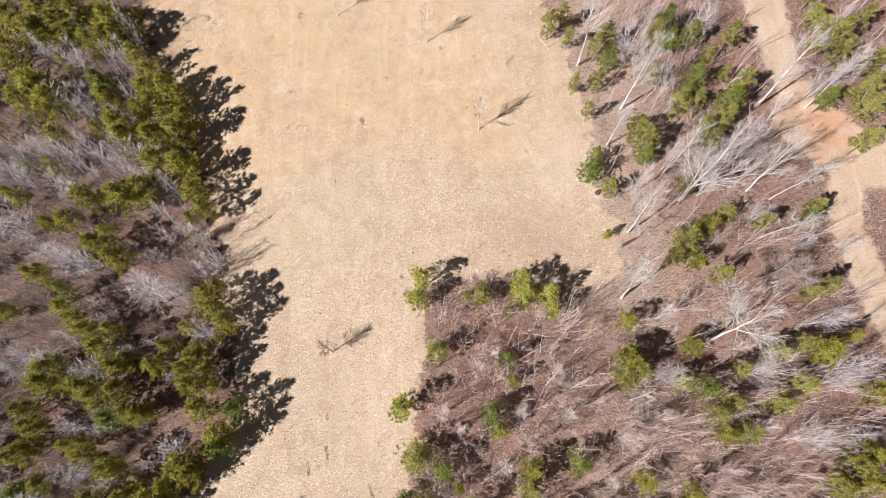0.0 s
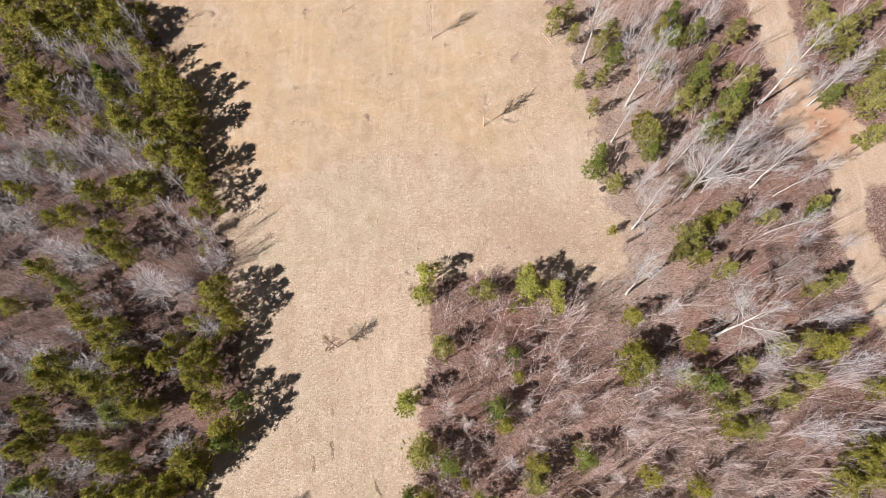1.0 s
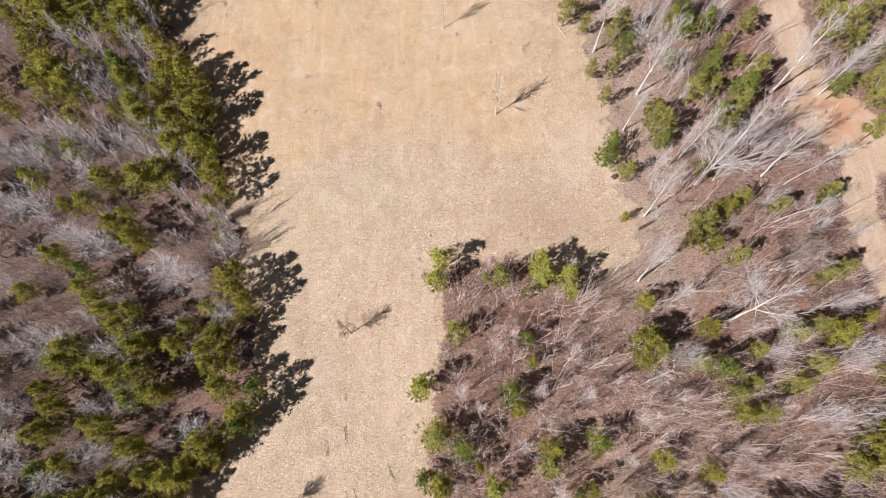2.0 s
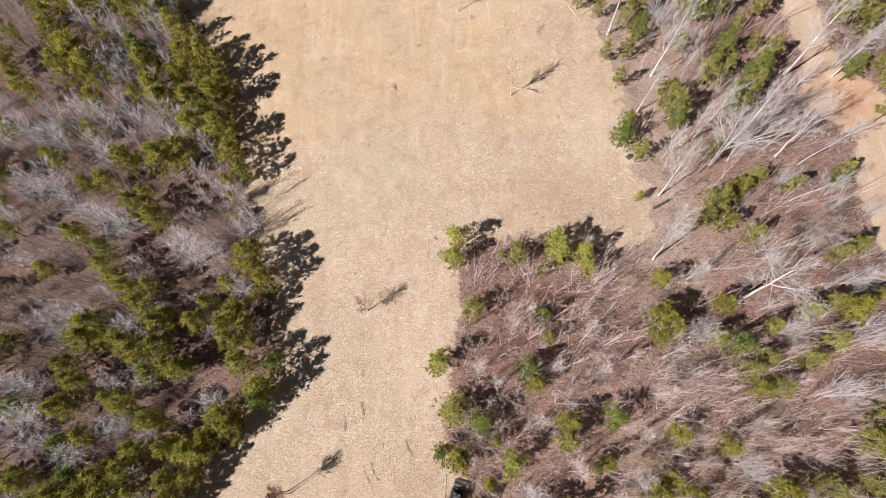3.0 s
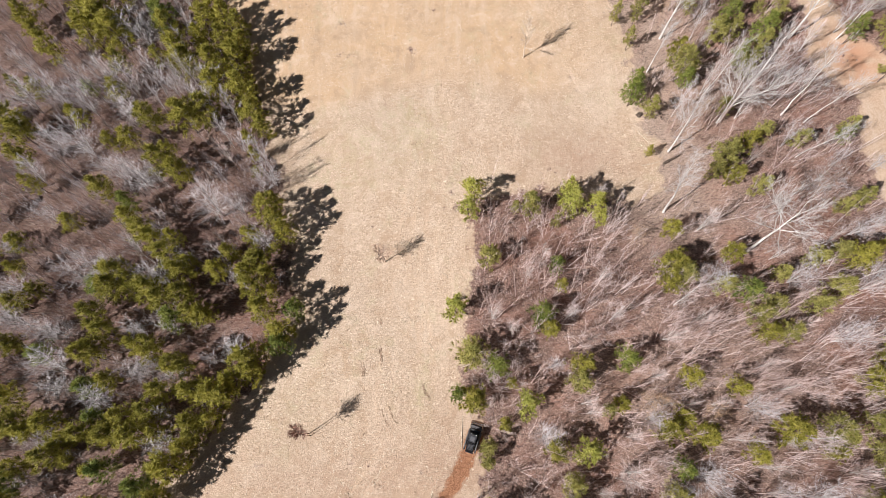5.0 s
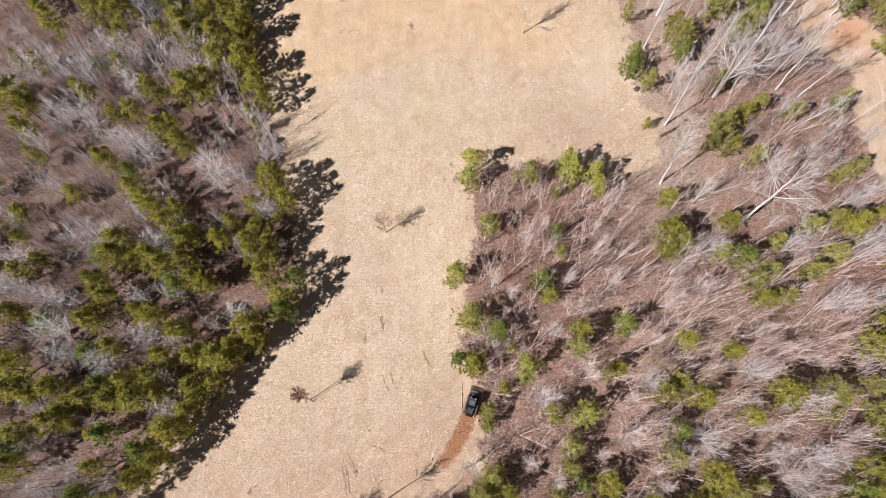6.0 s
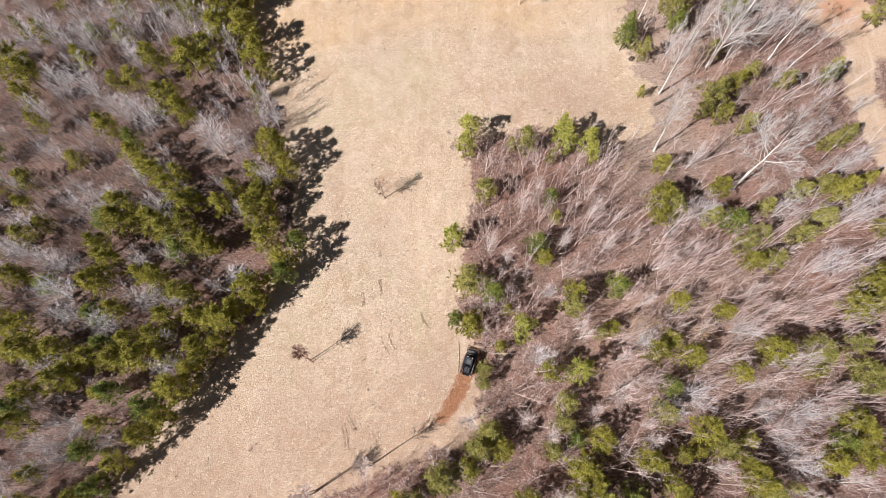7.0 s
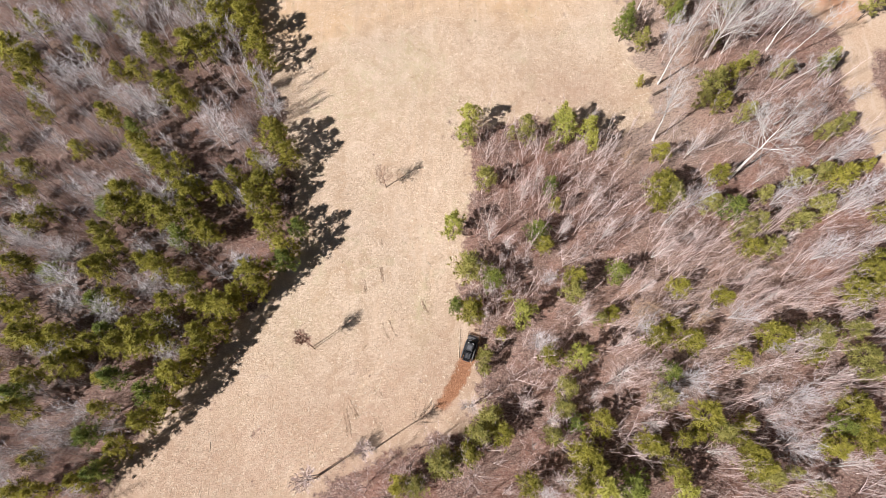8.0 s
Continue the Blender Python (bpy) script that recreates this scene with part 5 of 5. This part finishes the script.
def tuft(x, y, size, seed, material, label):
    """A clump of weeds left by the mower."""
    r = np.random.default_rng(seed)
    g = Growth()
    n = 90
    base = np.array(ground_at(x, y, 0.04)) + r.normal(0, size * 0.3, (n, 3)) * (1, 1, 0)
    way = unit(r.normal(0, 0.6, (n, 3)) * (1, 1, 0.2) + (0, 0, 0.8))
    side, _ = across(way)
    g.blades(base, base + way * size * r.uniform(0.4, 1.0, (n, 1)), r.uniform(0.01, 0.025, n), side)
    return tagged(new("weed_clump", g.mesh("weed_clump", material)), label, "weeds", "weed clumps in the field")


WEED = "dark dry weed clump among the mown straw"
for i, (x, y, size) in enumerate([(-7.1, 48.5, 0.4), (-1.3, 36.5, 0.3), (-3.7, 24.3, 0.25), (-13.6, 34.2, 0.25), (-16.4, -14.7, 0.3), (-36.8, -19.5, 0.25), (-15.0, -10.5, 0.25)]):
    tuft(x, y, size * 0.8, 780 + i, SCUFF if i % 3 else BROWN_TWIGS, WEED)


# ---- compact track loader ----
BLACK_PLASTIC = make_plain("black_plastic", (0.04, 0.04, 0.045), 0.32, 0.0, 0.12)
BLACK_GLOSS = make_plain("black_paint", (0.012, 0.012, 0.014), 0.16, 0.0, 0.06)
GREY_STEEL = make_plain("grey_steel_tube", (0.34, 0.34, 0.35), 0.38, 0.6, 0.2)
RUBBER = make_plain("tyre_rubber", (0.02, 0.02, 0.02), 0.85, 0.0, 0.45)
RIM = make_plain("wheel_rim", (0.30, 0.30, 0.31), 0.35, 0.9, 0.25)
VINYL = make_plain("seat_vinyl", (0.10, 0.10, 0.11), 0.45, 0.0, 0.2)
ARM_PAINT = make_plain("dark_grey_paint", (0.11, 0.11, 0.115), 0.4, 0.2, 0.3)
RUSTY = make_plain("rusty_steel", (0.16, 0.085, 0.05), 0.7, 0.3, 0.4)
LAMP_RED = make_plain("red_lens", (0.35, 0.02, 0.015), 0.2, 0.0, 0.1)
LENS = make_plain("lamp_lens", (0.75, 0.75, 0.72), 0.12, 0.0, 0.1)
SHIELD = make_plain("tinted_shield", (0.10, 0.11, 0.12), 0.08, 0.0, 0.15)


def block(x0, x1, y0, y1, z0, z1, bevel=0.03, top=None, shift=0.0):
    """A bevelled block; top: how far its upper face draws in; shift: how far its upper face slides along y."""
    bm = bmesh.new()
    bmesh.ops.create_cube(bm, size=1.0)
    for v in bm.verts:
        upper = v.co.z > 0
        v.co = Vector((x0 + (v.co.x + 0.5) * (x1 - x0), y0 + (v.co.y + 0.5) * (y1 - y0), z1 if upper else z0))
        if upper and top:
            v.co.x += top * (1 if v.co.x < (x0 + x1) / 2 else -1)
            v.co.y += top * (1 if v.co.y < (y0 + y1) / 2 else -1)
        if upper:
            v.co.y += shift
    bmesh.ops.bevel(bm, geom=bm.edges[:], offset=bevel, segments=2, affect="EDGES")
    return bm


def solid(name, bm, material, parent, label=""):
    data = bpy.data.meshes.new(name)
    bm.to_mesh(data)
    bm.free()
    data.materials.append(material)
    return part(name, data, parent, label)


def bar(name, points, radius, material, parent, label=""):
    g = Growth()
    g.tube(np.array(points, float), np.full(len(points), radius), 8)
    return part(name, g.mesh(name, material), parent, label)


def lathe(profile, sides=20):
    """A ring body turned about the x axis from (x, radius) pairs."""
    bm = bmesh.new()
    rings = [[bm.verts.new((x, r * math.cos(a * 2 * math.pi / sides), r * math.sin(a * 2 * math.pi / sides))) for a in range(sides)] for x, r in profile]
    for one, two in zip(rings, rings[1:]):
        for a in range(sides):
            bm.faces.new((one[a], one[(a + 1) % sides], two[(a + 1) % sides], two[a]))
    bm.faces.new(rings[0][::-1]), bm.faces.new(rings[-1])
    return bm


def track_belt():
    """A rubber track about its wheels, with a lug across every pitch."""
    outline = []
    for y0, z0, radius, low, high in ((-0.62, 0.30, 0.30, 90, 270), (0.72, 0.27, 0.27, 270, 450)):
        outline += [(y0 + radius * math.cos(radians(a)), z0 + radius * math.sin(radians(a))) for a in range(low, high + 1, 20)]
    bm = bmesh.new()
    left = [bm.verts.new((-0.19, y, z)) for y, z in outline]
    right = [bm.verts.new((0.19, y, z)) for y, z in outline]
    n = len(outline)
    for i in range(n):
        bm.faces.new((left[i], left[(i + 1) % n], right[(i + 1) % n], right[i]))
    bm.faces.new(left[::-1]), bm.faces.new(right)
    for i in range(n):
        (y0, z0), (y1, z1) = outline[i], outline[(i + 1) % n]
        steps = max(1, int(math.hypot(y1 - y0, z1 - z0) / 0.11))
        for k in range(steps):
            y, z = y0 + (y1 - y0) * (k + 0.5) / steps, z0 + (z1 - z0) * (k + 0.5) / steps
            bmesh.ops.create_cube(bm, size=1.0, matrix=Matrix.Translation((0, y, z)) @ Matrix.Rotation(math.atan2(z1 - z0, y1 - y0), 4, "X") @ Matrix.Diagonal((0.37, 0.05, 0.05, 1)))
    return bm


def build_vehicle(x, y, heading):
    """A compact track loader seen mostly from above: tracks, engine hood, cab, lift arms and a mulching head in front."""
    car = new("track_loader")
    solid("chassis", block(-0.46, 0.46, -1.15, 1.0, 0.28, 0.72, 0.05), BLACK_PLASTIC, car)
    for s in (-1, 1):
        belt = solid("track", track_belt(), RUBBER, car, "black rubber track caked with red earth")
        belt.location = (s * 0.63, -0.1, 0.0)
        for along, radius in ((-0.62, 0.2), (-0.2, 0.13), (0.15, 0.13), (0.48, 0.13), (0.72, 0.18)):
            wheel = solid("track_wheel", lathe([(-0.2, 0.05), (-0.2, radius), (0.2, radius), (0.21, 0.06)], 14), RIM, belt)
            wheel.location = (0, along, 0.3 if radius > 0.15 else 0.16)
        solid("mudguard", block(s * 0.63 - 0.2, s * 0.63 + 0.2, -0.85, 0.62, 0.66, 0.72, 0.02), BLACK_PLASTIC, car)
    hood = solid("engine_hood", block(-0.52, 0.52, -1.62, -0.42, 0.66, 1.36, 0.07, 0.05), BLACK_GLOSS, car, "glossy black engine hood")
    for k in range(5):
        solid("grille_slat", block(-0.34, 0.34, -1.32 + k * 0.13, -1.26 + k * 0.13, 1.35, 1.385, 0.008), VINYL, hood)
    solid("tailgate", block(-0.5, 0.5, -1.72, -1.62, 0.5, 1.3, 0.03), BLACK_PLASTIC, car)
    for s in (-1, 1):
        solid("tail_lamp", block(s * 0.4 - 0.06, s * 0.4 + 0.06, -1.75, -1.71, 1.1, 1.22, 0.01), LAMP_RED, car, "red lamp lens")
    bar("exhaust_pipe", [(0.36, -0.62, 1.3), (0.36, -0.62, 1.62), (0.36, -0.7, 1.72)], 0.045, GREY_STEEL, car)
    cab = solid("cab", block(-0.45, 0.45, -0.42, 0.62, 0.7, 1.2, 0.04), BLACK_PLASTIC, car)
    for s in (-1, 1):
        bar("cab_post", [(s * 0.42, 0.58, 1.15), (s * 0.41, 0.5, 1.95)], 0.04, BLACK_PLASTIC, cab)
        bar("cab_post", [(s * 0.42, -0.38, 1.15), (s * 0.41, -0.36, 1.95)], 0.04, BLACK_PLASTIC, cab)
        solid("side_window", block(s * 0.42 - 0.012, s * 0.42 + 0.012, -0.34, 0.5, 1.2, 1.9, 0.005), SHIELD, cab, "tinted side window")
        solid("work_lamp", block(s * 0.3 - 0.07, s * 0.3 + 0.07, 0.5, 0.58, 1.96, 2.05, 0.015), LENS, cab, "clear work lamp")
    solid("windshield", block(-0.38, 0.38, 0.52, 0.55, 1.15, 1.9, 0.006), SHIELD, cab, "tinted windshield")
    solid("rear_window", block(-0.38, 0.38, -0.4, -0.375, 1.38, 1.9, 0.006), SHIELD, cab, "tinted rear window")
    roof = solid("roof", block(-0.46, 0.46, -0.42, 0.56, 1.93, 2.02, 0.04, 0.03), BLACK_PLASTIC, cab)
    solid("roof_hatch", block(-0.28, 0.28, -0.28, 0.26, 2.02, 2.05, 0.012), VINYL, roof, "dull grey roof hatch")
    for s in (-1, 1):
        arm = bar("lift_arm", [(s * 0.7, -1.35, 1.28), (s * 0.7, -0.6, 1.36), (s * 0.7, 0.45, 1.12), (s * 0.66, 0.95, 0.86), (s * 0.55, 1.12, 0.45)], 0.085, ARM_PAINT, car, "scuffed dark grey lift arm")
        bar("lift_cylinder", [(s * 0.7, -1.0, 0.78), (s * 0.7, -0.1, 1.14)], 0.045, GREY_STEEL, arm)
        solid("arm_tower", block(s * 0.68 - 0.09, s * 0.68 + 0.09, -1.55, -1.12, 0.66, 1.36, 0.04), BLACK_PLASTIC, car)
    bar("arm_cross_tube", [(-0.62, 0.98, 0.8), (0.0, 0.98, 0.8), (0.62, 0.98, 0.8)], 0.07, ARM_PAINT, car)
    head = solid("mulching_head", block(-0.80, 0.80, 1.14, 1.62, 0.22, 0.80, 0.05, 0.08, -0.06), ARM_PAINT, car, "worn grey steel mulching head")
    drum = solid("cutting_drum", lathe([(-0.7, 0.05), (-0.7, 0.2), (0.7, 0.2), (0.7, 0.05)], 18), GREY_STEEL, head)
    drum.location = (0, 1.66, 0.27)
    for k in range(12):
        tooth = solid("cutter_tooth", block(-0.03, 0.03, -0.04, 0.04, -0.03, 0.05, 0.008), RIM, drum)
        angle = k * 2.4
        tooth.matrix_basis = Matrix.Rotation(angle, 4, "X") @ Matrix.Translation((-0.62 + k * 0.113, 0, 0.22))
    for s in (-1, 1):
        bar("push_bar_side", [(s * 0.74, 1.3, 0.78), (s * 0.74, 1.72, 0.98), (s * 0.74, 1.98, 0.9)], 0.04, RUSTY, head)
        bar("hydraulic_hose", [(s * 0.16, 0.62, 0.95), (s * 0.2, 0.95, 1.12), (s * 0.18, 1.25, 0.9), (s * 0.15, 1.35, 0.74)], 0.03, RUBBER, car)
    bar("push_bar", [(-0.76, 1.98, 0.9), (0.0, 2.0, 0.9), (0.76, 1.98, 0.9)], 0.045, RUSTY, head, "rust-brown push bar")
    bar("push_bar_brace", [(-0.74, 1.72, 0.98), (0.74, 1.72, 0.98)], 0.035, RUSTY, head)
    car.matrix_basis = Matrix.Translation(ground_at(x, y, 0.06)) @ Euler((math.atan(0.10), -math.atan(0.07), radians(heading))).to_matrix().to_4x4() @ Matrix.Scale(0.9, 4)
    return tagged(car, "black compact track loader with a mulching head parked on red earth", "track loader")


build_vehicle(-3.25, -7.75, -20.0)
